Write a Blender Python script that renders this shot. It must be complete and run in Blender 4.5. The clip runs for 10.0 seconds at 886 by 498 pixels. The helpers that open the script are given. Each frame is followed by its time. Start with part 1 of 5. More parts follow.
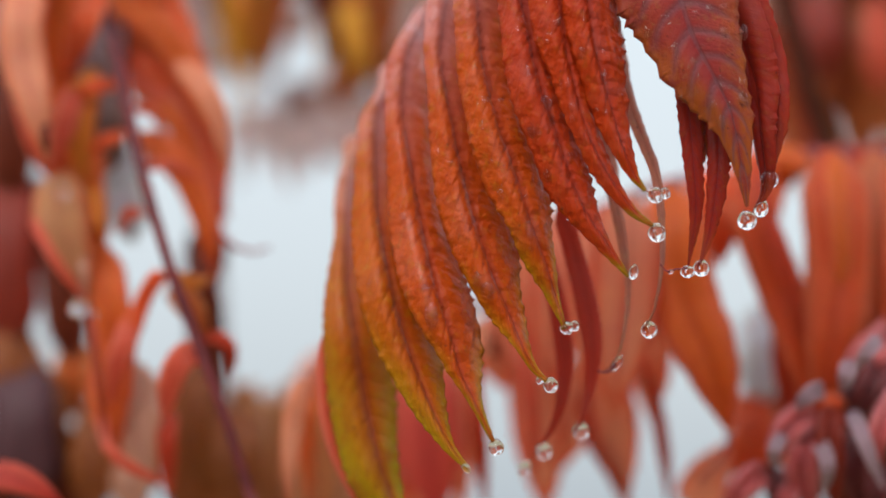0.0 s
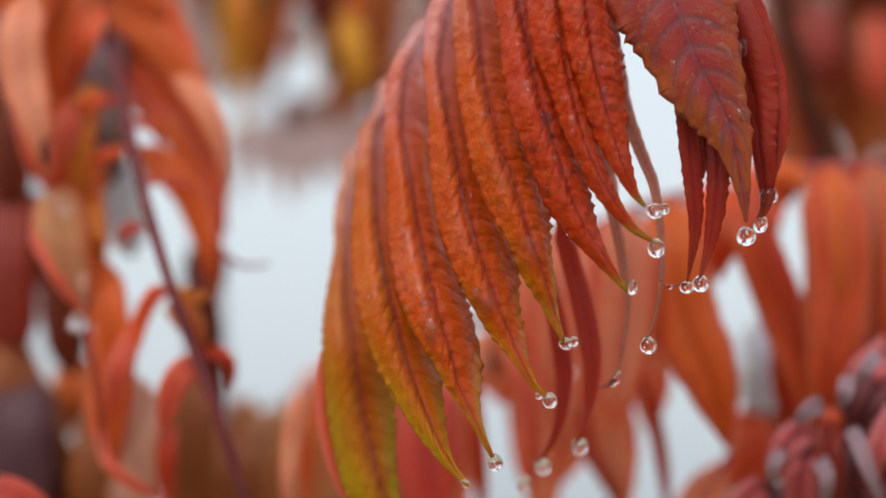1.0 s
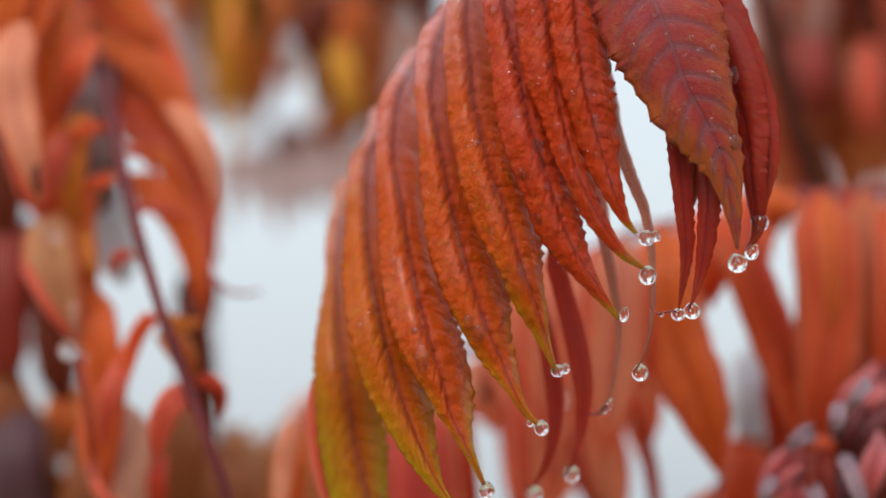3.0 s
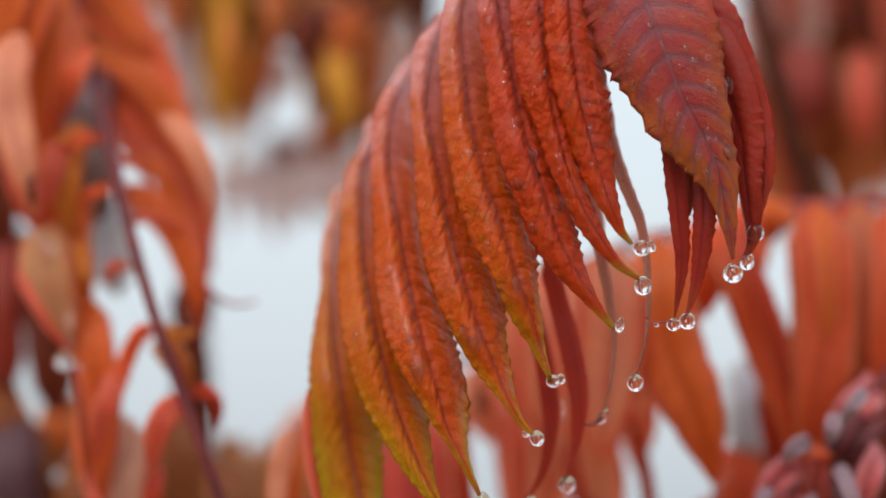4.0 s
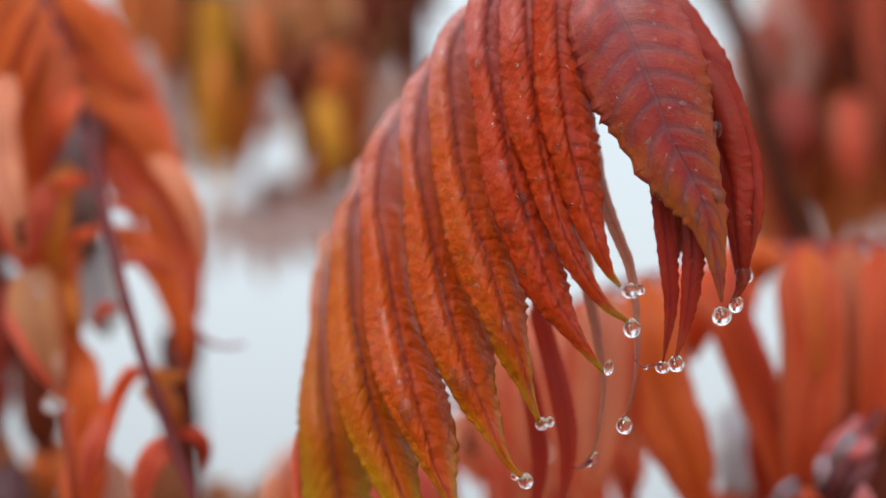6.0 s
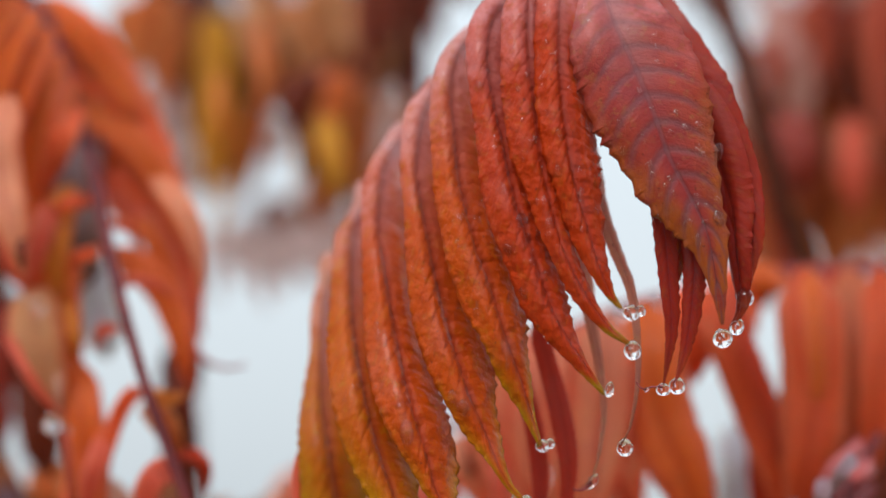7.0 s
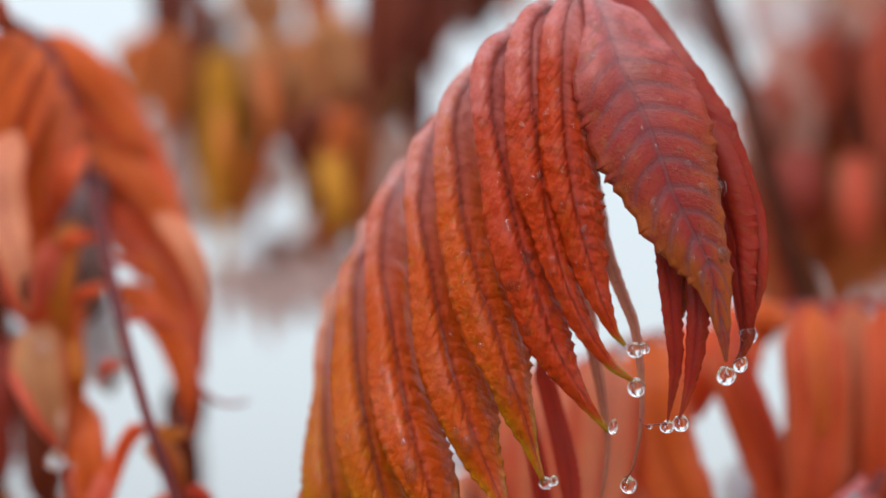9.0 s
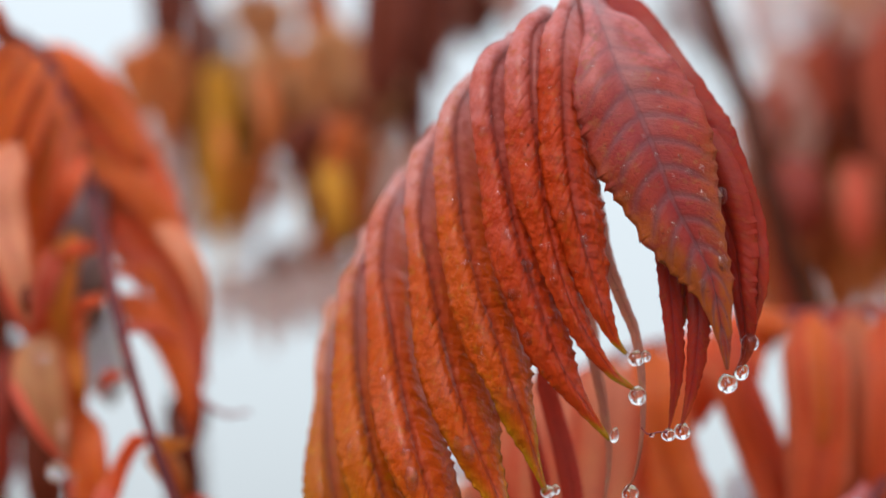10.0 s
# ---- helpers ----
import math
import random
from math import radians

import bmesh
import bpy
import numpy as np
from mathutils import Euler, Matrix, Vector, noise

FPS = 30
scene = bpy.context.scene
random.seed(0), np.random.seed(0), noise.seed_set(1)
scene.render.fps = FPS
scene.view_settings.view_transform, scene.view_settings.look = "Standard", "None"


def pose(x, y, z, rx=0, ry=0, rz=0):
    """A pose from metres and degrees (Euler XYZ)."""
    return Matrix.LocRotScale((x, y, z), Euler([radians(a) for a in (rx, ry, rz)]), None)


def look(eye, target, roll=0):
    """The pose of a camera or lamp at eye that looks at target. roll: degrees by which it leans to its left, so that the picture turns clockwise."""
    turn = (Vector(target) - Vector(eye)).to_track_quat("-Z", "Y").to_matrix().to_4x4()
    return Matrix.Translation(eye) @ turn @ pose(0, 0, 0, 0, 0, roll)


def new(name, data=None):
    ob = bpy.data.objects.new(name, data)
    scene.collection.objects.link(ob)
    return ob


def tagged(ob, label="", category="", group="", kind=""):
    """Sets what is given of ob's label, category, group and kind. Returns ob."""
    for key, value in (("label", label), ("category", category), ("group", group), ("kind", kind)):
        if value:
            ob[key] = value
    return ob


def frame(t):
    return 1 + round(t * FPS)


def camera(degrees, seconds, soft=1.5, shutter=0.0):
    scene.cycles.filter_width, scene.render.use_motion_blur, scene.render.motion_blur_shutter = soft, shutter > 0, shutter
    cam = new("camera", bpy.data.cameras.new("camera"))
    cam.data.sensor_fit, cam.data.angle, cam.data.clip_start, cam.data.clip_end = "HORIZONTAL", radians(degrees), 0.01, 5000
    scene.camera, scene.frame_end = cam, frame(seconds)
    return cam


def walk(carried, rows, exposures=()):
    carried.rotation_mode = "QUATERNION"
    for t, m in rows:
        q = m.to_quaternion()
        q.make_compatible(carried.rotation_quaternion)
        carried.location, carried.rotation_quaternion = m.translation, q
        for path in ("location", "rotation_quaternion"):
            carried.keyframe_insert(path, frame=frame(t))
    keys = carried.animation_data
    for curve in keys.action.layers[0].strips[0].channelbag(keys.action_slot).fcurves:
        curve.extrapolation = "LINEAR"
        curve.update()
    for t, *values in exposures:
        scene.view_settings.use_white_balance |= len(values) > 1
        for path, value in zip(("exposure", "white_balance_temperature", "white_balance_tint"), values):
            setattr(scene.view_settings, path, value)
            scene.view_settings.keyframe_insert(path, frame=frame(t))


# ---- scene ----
cam = camera(20.0, 10.0, soft=1.7)
cam.data.dof.use_dof = True
cam.data.dof.focus_distance = 0.447
cam.data.dof.aperture_fstop = 4.9

# seconds and the camera's turn: the tripod head tilts up slowly, with small shakes
PATH = [
    (0.0, 98.56, -0.034, 0.397), (0.5, 98.796, -0.039, 0.392), (1.0, 98.906, -0.112, 0.369),
    (1.5, 99.058, -0.004, 0.349), (2.0, 99.231, -0.049, 0.289), (2.5, 99.36, -0.102, 0.21),
    (3.0, 99.53, -0.02, 0.185), (4.5, 100.0, -0.0, 0.0), (5.0, 100.359, -0.053, -0.12),
    (6.5, 100.93, 0.045, -0.179), (7.0, 101.229, -0.121, -0.178), (7.5, 101.441, -0.005, -0.142),
    (8.0, 101.639, 0.052, -0.116), (8.5, 101.964, -0.043, -0.119), (9.0, 102.066, -0.229, -0.113),
    (9.5, 102.137, -0.095, -0.077), (10.0, 102.276, 0.043, -0.042)]
walk(cam, [(t, pose(0, 0, 1.3, rx, ry, rz)) for t, rx, ry, rz in PATH])

# ---- light: bright overcast sky ----
world = bpy.data.worlds.new("overcast")
scene.world = world
world.use_nodes = True
wn = world.node_tree
wn.nodes.clear()
sky = wn.nodes.new("ShaderNodeTexSky")
sky.sky_type = "NISHITA"
sky.sun_disc = False
sky.sun_elevation = radians(42)
sky.sun_rotation = radians(200)
sky.dust_density = 6.0
sky.air_density = 2.0
pale = wn.nodes.new("ShaderNodeHueSaturation")
pale.inputs["Saturation"].default_value = 0.25
clear = wn.nodes.new("ShaderNodeBackground")
clear.inputs["Strength"].default_value = 0.05
cloud = wn.nodes.new("ShaderNodeBackground")
cloud.inputs["Color"].default_value = (0.82, 0.94, 1.04, 1.0)
# an overcast sky is about three times as bright overhead as at the horizon
way = wn.nodes.new("ShaderNodeTexCoord")
height = wn.nodes.new("ShaderNodeSeparateXYZ")
brightness = wn.nodes.new("ShaderNodeMapRange")
for socket, value in zip(brightness.inputs[1:5], (0.0, 1.0, 0.38, 1.14)):
    socket.default_value = value
wn.links.new(way.outputs["Generated"], height.inputs[0])
wn.links.new(height.outputs["Z"], brightness.inputs[0])
wn.links.new(brightness.outputs[0], cloud.inputs["Strength"])
veil = wn.nodes.new("ShaderNodeAddShader")
sky_out = wn.nodes.new("ShaderNodeOutputWorld")
wn.links.new(sky.outputs[0], pale.inputs["Color"])
wn.links.new(pale.outputs[0], clear.inputs[0])
wn.links.new(clear.outputs[0], veil.inputs[0])
wn.links.new(cloud.outputs[0], veil.inputs[1])
wn.links.new(veil.outputs[0], sky_out.inputs[0])

sun_data = bpy.data.lights.new("sun", "SUN")
sun_data.energy = 1.0
sun_data.angle = radians(40)
sun_data.color = (1.0, 0.95, 0.89)
sun = new("sun", sun_data)
sun.matrix_world = look((-1.0, -1.5, 4.0), (0.0, 0.45, 1.3))
scene.view_settings.exposure = 0.31


# ---- materials ----
class Nodes:
    """A small helper that chains shader nodes of one material."""

    def __init__(self, name):
        self.mat = bpy.data.materials.new(name)
        self.mat.use_nodes = True
        self.tree = self.mat.node_tree
        self.tree.nodes.clear()
        self.out = self.tree.nodes.new("ShaderNodeOutputMaterial")

    def add(self, kind, **values):
        node = self.tree.nodes.new("ShaderNode" + kind)
        for key, value in values.items():
            setattr(node, key, value)
        return node

    def put(self, value, socket):
        if isinstance(value, (int, float)):
            socket.default_value = value
        elif isinstance(value, tuple):
            socket.default_value = value if len(value) == len(socket.default_value) else (*value, 1.0)
        else:
            self.tree.links.new(value, socket)

    def math(self, op, a, b=0.0, clamp=False):
        node = self.add("Math", operation=op, use_clamp=clamp)
        self.put(a, node.inputs[0])
        self.put(b, node.inputs[1])
        return node.outputs[0]

    def band(self, value, low, high, a=0.0, b=1.0):
        node = self.add("MapRange", interpolation_type="SMOOTHSTEP")
        for socket, v in zip(node.inputs, (value, low, high, a, b)):
            self.put(v, socket)
        return node.outputs[0]

    def mix(self, f, a, b, blend="MIX"):
        node = self.add("Mix", data_type="RGBA", blend_type=blend)
        self.put(f, node.inputs[0])
        self.put(a, node.inputs[6])
        self.put(b, node.inputs[7])
        return node.outputs[2]

    def noise(self, scale, detail=3.0, rough=0.55, where=None):
        node = self.add("TexNoise")
        node.inputs["Scale"].default_value = scale
        node.inputs["Detail"].default_value = detail
        node.inputs["Roughness"].default_value = rough
        if where is not None:
            self.tree.links.new(where, node.inputs["Vector"])
        return node.outputs["Fac"]

    def done(self, shader):
        self.tree.links.new(shader, self.out.inputs["Surface"])
        return self.mat


def leaf_material(name, base, middle, tip, vein, tip_from=0.72, rough=0.36, glow=0.25, veins=19, wet=0.5, margin=0.04, spread=0.12, ridge=0.16, gloss=0.32, mottle=1.0, rim=None, streak=0.0, bumps=0.8, sides=0.10, crisp=0.36, sky_sheen=0.0, lumps=0.0, film=1.0, lie=(0.02, 0.055, 0.02, 0.055)):
    """Autumn leaf skin: pigment, and on some painted sky sheen, runs from base to tip, with sunken veins, mottling and
    a wet sheen.
    """
    n = Nodes(name)
    uv = n.add("UVMap")
    split = n.add("SeparateXYZ")
    n.tree.links.new(uv.outputs[0], split.inputs[0])
    across, along = split.outputs[0], split.outputs[1]
    away = n.math("ABSOLUTE", n.math("SUBTRACT", n.math("MULTIPLY", across, 2.0), 1.0))
    place = n.add("TexCoord").outputs["Object"]
    blotch = n.noise(130.0, 4.0, 0.6, place)
    fleck = n.noise(900.0, 3.0, 0.6, place)
    mixed = n.math("ADD", along, n.math("MULTIPLY", n.math("SUBTRACT", blotch, 0.5), 0.5))
    # On the wet leaf the pale base colour also paints the sky's sheen.
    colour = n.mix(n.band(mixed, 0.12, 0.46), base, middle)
    edge = n.math("ADD", n.math("ADD", along, n.math("MULTIPLY", n.math("SUBTRACT", blotch, 0.5), 0.22)), n.math("MULTIPLY", away, margin))
    colour = n.mix(n.band(edge, tip_from, tip_from + spread), colour, tip)
    # side veins sweep from the midrib towards the tip
    right = n.band(across, 0.499, 0.501)
    bend = [n.math("ADD", n.math("MULTIPLY", away, lie[k]), n.math("MULTIPLY", n.math("POWER", away, 2.0), lie[k + 1])) for k in (0, 2)]
    sweep = n.math("SUBTRACT", along, n.math("ADD", n.math("MULTIPLY", bend[0], n.math("SUBTRACT", 1.0, right)), n.math("MULTIPLY", bend[1], right)))
    wobble = n.math("MULTIPLY", n.math("SUBTRACT", n.noise(160.0, 2.0, 0.5, place), 0.5), 0.012)
    phase = n.math("MULTIPLY", n.math("ADD", sweep, wobble), veins)
    saw = n.math("ABSOLUTE", n.math("SUBTRACT", n.math("FRACT", phase), 0.5))
    side = n.math("MULTIPLY", n.band(saw, crisp, 0.0), n.band(away, 1.0, 0.55, 0.15, 1.0))
    rib = n.band(away, ridge, 0.02)
    web = n.add("TexVoronoi", feature="DISTANCE_TO_EDGE")
    web.inputs["Scale"].default_value = 900.0
    n.tree.links.new(place, web.inputs["Vector"])
    net = n.band(web.outputs["Distance"], 0.16, 0.0)
    colour = n.mix(n.math("MULTIPLY", n.math("SUBTRACT", fleck, 0.32, True), 0.7), colour, (middle[0] * 1.2, middle[1] * 1.5, middle[2] * 1.2))
    cloudy = n.noise(260.0, 5.0, 0.65, place)
    colour = n.mix(n.band(cloudy, 0.47, 0.66, 0.0, 0.8 * mottle), colour, (middle[0] * 0.72, middle[1] * 0.45, middle[2] * 0.9))
    colour = n.mix(n.band(n.noise(520.0, 4.0, 0.7, place), 0.50, 0.68, 0.0, 0.75 * mottle), colour, (middle[0] * 1.02, middle[1] * 2.3, middle[2] * 1.3))
    colour = n.mix(n.band(away, 0.60, 0.05, 0.0, 0.55 * mottle), colour, (middle[0] * 0.72, middle[1] * 0.42, middle[2] * 0.9))
    # Lilac band by the upper midrib: the sky's reflection painted into the colour.
    if sky_sheen:
        colour = n.mix(n.math("MULTIPLY", n.math("MULTIPLY", n.band(away, 0.5, 0.05, 0.0, sky_sheen), n.band(along, 0.60, 0.25)), n.band(across, 0.40, 0.52, 0.35, 1.0)), colour, (0.42, 0.17, 0.17))
    if rim:
        lines = n.add("CombineXYZ")
        n.put(n.math("MULTIPLY", across, 5.0), lines.inputs[0])
        n.put(n.math("MULTIPLY", along, 1.6), lines.inputs[1])
        n.put(n.math("MULTIPLY", n.add("ObjectInfo").outputs["Random"], 60.0), lines.inputs[2])
        flow = n.noise(1.0, 2.0, 0.5, lines.outputs[0])
        colour = n.mix(n.band(flow, 0.40, 0.62, 0.0, streak), colour, (middle[0] * 0.85, middle[1] * 0.55, middle[2] * 0.6))
        colour = n.mix(n.band(flow, 0.50, 0.30, 0.0, 1.5 * streak), colour, rim)
        colour = n.mix(n.band(n.math("ADD", away, n.math("MULTIPLY", flow, 0.6)), 0.85, 1.25, 0.0, 0.85), colour, rim)
    colour = n.mix(n.math("MULTIPLY", n.math("MULTIPLY", side, sides), n.band(along, 0.08, 0.5, 0.35, 1.0)), colour, vein)
    colour = n.mix(n.math("MULTIPLY", net, 0.07), colour, vein)
    colour = n.mix(n.math("MULTIPLY", rib, n.band(along, 0.1, 0.6, 0.22, 0.48)), colour, vein)
    spots = n.band(n.noise(1100.0, 1.0, 0.4, place), 0.72, 0.78)
    colour = n.mix(n.math("MULTIPLY", spots, 0.55), colour, (0.10, 0.02, 0.015))
    grain_at = n.add("CombineXYZ")
    n.put(n.math("MULTIPLY", sweep, 170.0), grain_at.inputs[0])
    n.put(n.math("MULTIPLY", across, 9.0), grain_at.inputs[1])
    n.put(n.math("MULTIPLY", n.add("ObjectInfo").outputs["Random"], 40.0), grain_at.inputs[2])
    grain = n.noise(1.0, 3.0, 0.6, grain_at.outputs[0])
    colour = n.mix(n.band(grain, 0.48, 0.72, 0.0, 0.28), colour, (middle[0] * 0.55, middle[1] * 0.40, middle[2] * 0.8))
    height = n.math("ADD", n.math("MULTIPLY", fleck, 0.3), n.math("MULTIPLY", grain, 0.5))
    height = n.math("SUBTRACT", height, n.math("ADD", n.math("MULTIPLY", side, n.band(along, 0.15, 0.6, 0.2, 0.45)), n.math("MULTIPLY", net, 0.10)))
    height = n.math("SUBTRACT", height, n.math("MULTIPLY", rib, n.band(along, 0.1, 0.6, 0.3, 0.65)))
    if lumps:
        height = n.math("ADD", height, n.math("MULTIPLY", n.noise(420.0, 2.0, 0.5, place), n.band(along, 0.2, 0.6, 0.3 * lumps, lumps)))
    bump = n.add("Bump")
    bump.inputs["Strength"].default_value = bumps
    bump.inputs["Distance"].default_value = 0.00035
    n.tree.links.new(height, bump.inputs["Height"])
    skin = n.add("BsdfPrincipled")
    n.put(colour, skin.inputs["Base Color"])
    n.put(n.band(fleck, 0.3, 0.7, rough - 0.08, rough + 0.16), skin.inputs["Roughness"])
    n.put(n.band(along, 0.10, 0.50, gloss * film, gloss), skin.inputs["Specular IOR Level"])
    n.put(n.band(n.noise(150.0, 3.0, 0.6, place), 0.45, 0.65, wet * 0.1, wet), skin.inputs["Coat Weight"])
    n.put(0.09, skin.inputs["Coat Roughness"])
    n.tree.links.new(bump.outputs[0], skin.inputs["Normal"])
    thin = n.add("BsdfTranslucent")
    n.put(colour, thin.inputs["Color"])
    both = n.add("MixShader")
    n.put(glow, both.inputs[0])
    n.tree.links.new(skin.outputs[0], both.inputs[1])
    n.tree.links.new(thin.outputs[0], both.inputs[2])
    return n.done(both.outputs[0])


def stem_material(name, a, b, rough=0.5):
    n = Nodes(name)
    place = n.add("TexCoord").outputs["Object"]
    colour = n.mix(n.band(n.noise(180.0, 4.0, 0.6, place), 0.35, 0.68), a, b)
    colour = n.mix(n.math("MULTIPLY", n.noise(1200.0, 2.0, 0.5, place), 0.25), colour, (0.05, 0.02, 0.02))
    bump = n.add("Bump")
    bump.inputs["Strength"].default_value = 0.5
    bump.inputs["Distance"].default_value = 0.0004
    n.tree.links.new(n.noise(900.0, 4.0, 0.6, place), bump.inputs["Height"])
    skin = n.add("BsdfPrincipled")
    n.put(colour, skin.inputs["Base Color"])
    n.put(rough, skin.inputs["Roughness"])
    n.put(0.15, skin.inputs["Specular IOR Level"])
    n.tree.links.new(bump.outputs[0], skin.inputs["Normal"])
    return n.done(skin.outputs[0])


def water_material():
    n = Nodes("rain_water")
    glass = n.add("BsdfGlass")
    n.put((1.0, 1.0, 1.0), glass.inputs["Color"])
    n.put(0.0, glass.inputs["Roughness"])
    n.put(1.333, glass.inputs["IOR"])
    return n.done(glass.outputs[0])


def bead_material():
    """A small bead of water: mostly clear, bending the leaf behind it, with a soft sky highlight."""
    n = Nodes("rain_bead")
    clear = n.add("BsdfTransparent")
    n.put((0.98, 0.97, 0.96), clear.inputs["Color"])
    lens = n.add("BsdfGlass")
    n.put(0.08, lens.inputs["Roughness"])
    n.put(1.16, lens.inputs["IOR"])
    body = n.add("MixShader")
    n.put(0.4, body.inputs[0])
    n.tree.links.new(clear.outputs[0], body.inputs[1])
    n.tree.links.new(lens.outputs[0], body.inputs[2])
    shine = n.add("BsdfGlossy")
    n.put(0.14, shine.inputs["Roughness"])
    both = n.add("MixShader")
    n.put(0.03, both.inputs[0])
    n.tree.links.new(body.outputs[0], both.inputs[1])
    n.tree.links.new(shine.outputs[0], both.inputs[2])
    return n.done(both.outputs[0])


def ground_material():
    n = Nodes("leaf_litter_ground")
    place = n.add("TexCoord").outputs["Object"]
    colour = n.mix(n.band(n.noise(0.35, 5.0, 0.6, place), 0.35, 0.7), (0.17, 0.15, 0.09), (0.25, 0.18, 0.10))
    colour = n.mix(n.band(n.noise(6.0, 4.0, 0.6, place), 0.60, 0.75, 0.0, 0.3), colour, (0.16, 0.07, 0.03))
    skin = n.add("BsdfPrincipled")
    n.put(colour, skin.inputs["Base Color"])
    n.put(0.9, skin.inputs["Roughness"])
    return n.done(skin.outputs[0])


# Wet leaf's skins: pinkish lilac base colours include sky sheen on the bend.
RED = leaf_material("leaf_red", (0.55, 0.145, 0.148), (0.36, 0.044, 0.029), (0.38, 0.085, 0.012), (0.17, 0.065, 0.080), 0.76, margin=0.36, spread=0.25, ridge=0.075, wet=0.35, gloss=0.15, film=3.0, veins=17, sides=0.62, crisp=0.28, lumps=0.25, sky_sheen=0.6, lie=(0.035, 0.05, 0.035, 0.05))
ROSE = leaf_material("leaf_rose", (0.586, 0.189, 0.189), (0.478, 0.040, 0.005), (0.36, 0.24, 0.004), (0.25, 0.026, 0.016), 0.96, margin=0.05, spread=0.05, wet=0.55, gloss=0.12, film=4.0, veins=30, sides=0.09, crisp=0.26, lumps=4.2, sky_sheen=0.45, ridge=0.20, mottle=0.7, lie=(0.05, 0.035, 0.012, 0.02))
ORANGE = leaf_material("leaf_orange", (0.605, 0.233, 0.219), (0.505, 0.064, 0.002), (0.36, 0.25, 0.002), (0.25, 0.026, 0.016), 0.92, margin=0.22, spread=0.28, wet=0.55, gloss=0.12, film=4.0, veins=30, sides=0.09, crisp=0.26, lumps=4.2, sky_sheen=0.5, ridge=0.20, mottle=0.7, lie=(0.05, 0.035, 0.012, 0.02))
GREENING = leaf_material("leaf_greening", (0.577, 0.211, 0.163), (0.468, 0.105, 0.003), (0.36, 0.26, 0.002), (0.25, 0.026, 0.016), 0.70, margin=0.30, spread=0.4, wet=0.28, gloss=0.12, film=4.0, veins=30, sides=0.09, crisp=0.26, lumps=1.2, sky_sheen=0.7, ridge=0.20, mottle=0.7, lie=(0.05, 0.035, 0.012, 0.02))
OCHRED = leaf_material("leaf_ochre_edged", (0.605, 0.242, 0.219), (0.496, 0.088, 0.002), (0.38, 0.23, 0.002), (0.25, 0.026, 0.016), 0.82, margin=0.24, spread=0.34, wet=0.28, gloss=0.12, film=4.0, veins=30, sides=0.09, crisp=0.26, lumps=2.2, sky_sheen=0.7, ridge=0.20, mottle=0.7, lie=(0.05, 0.035, 0.012, 0.02))
DRY = leaf_material("leaf_dry_pink", (0.60, 0.30, 0.25), (0.58, 0.27, 0.21), (0.50, 0.20, 0.15), (0.42, 0.16, 0.12), 0.7, glow=0.4, mottle=0.3, rim=(0.62, 0.36, 0.30), streak=0.3)
BRIGHT = leaf_material("leaf_bright_orange", (0.82, 0.115, 0.028), (0.84, 0.122, 0.024), (0.76, 0.09, 0.025), (0.55, 0.06, 0.02), 0.8, glow=0.45, wet=0.2, gloss=0.2, mottle=0.2, rim=(0.86, 0.25, 0.12), streak=0.5)
CORAL = leaf_material("leaf_coral", (0.84, 0.19, 0.115), (0.84, 0.18, 0.095), (0.76, 0.14, 0.07), (0.55, 0.08, 0.05), 0.8, glow=0.62, wet=0.2, gloss=0.2, mottle=0.3, rim=(0.86, 0.30, 0.20), streak=0.35)
PEACH = leaf_material("leaf_peach", (0.86, 0.35, 0.19), (0.88, 0.41, 0.25), (0.80, 0.30, 0.15), (0.66, 0.21, 0.11), 0.8, glow=0.5, wet=0.2, gloss=0.2, mottle=0.25, rim=(0.86, 0.32, 0.17), streak=0.3)
BEIGE = leaf_material("leaf_beige", (0.70, 0.34, 0.15), (0.70, 0.38, 0.19), (0.78, 0.36, 0.16), (0.70, 0.28, 0.12), 0.8, glow=0.6, wet=0.2, gloss=0.2, mottle=0.2, rim=(0.80, 0.30, 0.14), streak=0.2)
RUST = leaf_material("leaf_rust", (0.60, 0.125, 0.028), (0.64, 0.145, 0.028), (0.48, 0.09, 0.025), (0.16, 0.04, 0.02), 0.8, glow=0.3, wet=0.05, gloss=0.12, mottle=0.3, rim=(0.62, 0.24, 0.09), streak=0.4)
MUSTARD = leaf_material("leaf_mustard", (0.80, 0.42, 0.045), (0.76, 0.37, 0.030), (0.60, 0.26, 0.02), (0.32, 0.13, 0.03), 0.8, glow=0.45, wet=0.05, gloss=0.12, mottle=0.3, rim=(0.66, 0.30, 0.06), streak=0.3)
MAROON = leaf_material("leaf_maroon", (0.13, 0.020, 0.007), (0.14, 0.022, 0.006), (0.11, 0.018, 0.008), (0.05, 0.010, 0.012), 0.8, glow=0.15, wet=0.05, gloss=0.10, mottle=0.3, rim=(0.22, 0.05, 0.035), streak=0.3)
BRICK = leaf_material("leaf_brick", (0.38, 0.052, 0.026), (0.40, 0.060, 0.026), (0.32, 0.045, 0.022), (0.20, 0.03, 0.02), 0.8, glow=0.25, wet=0.05, gloss=0.12, mottle=0.3, rim=(0.50, 0.11, 0.06), streak=0.4)
TAN = leaf_material("leaf_tan", (0.58, 0.22, 0.075), (0.56, 0.20, 0.065), (0.45, 0.14, 0.05), (0.25, 0.07, 0.03), 0.8, glow=0.35, wet=0.05, gloss=0.12, mottle=0.3, rim=(0.62, 0.34, 0.20), streak=0.4)
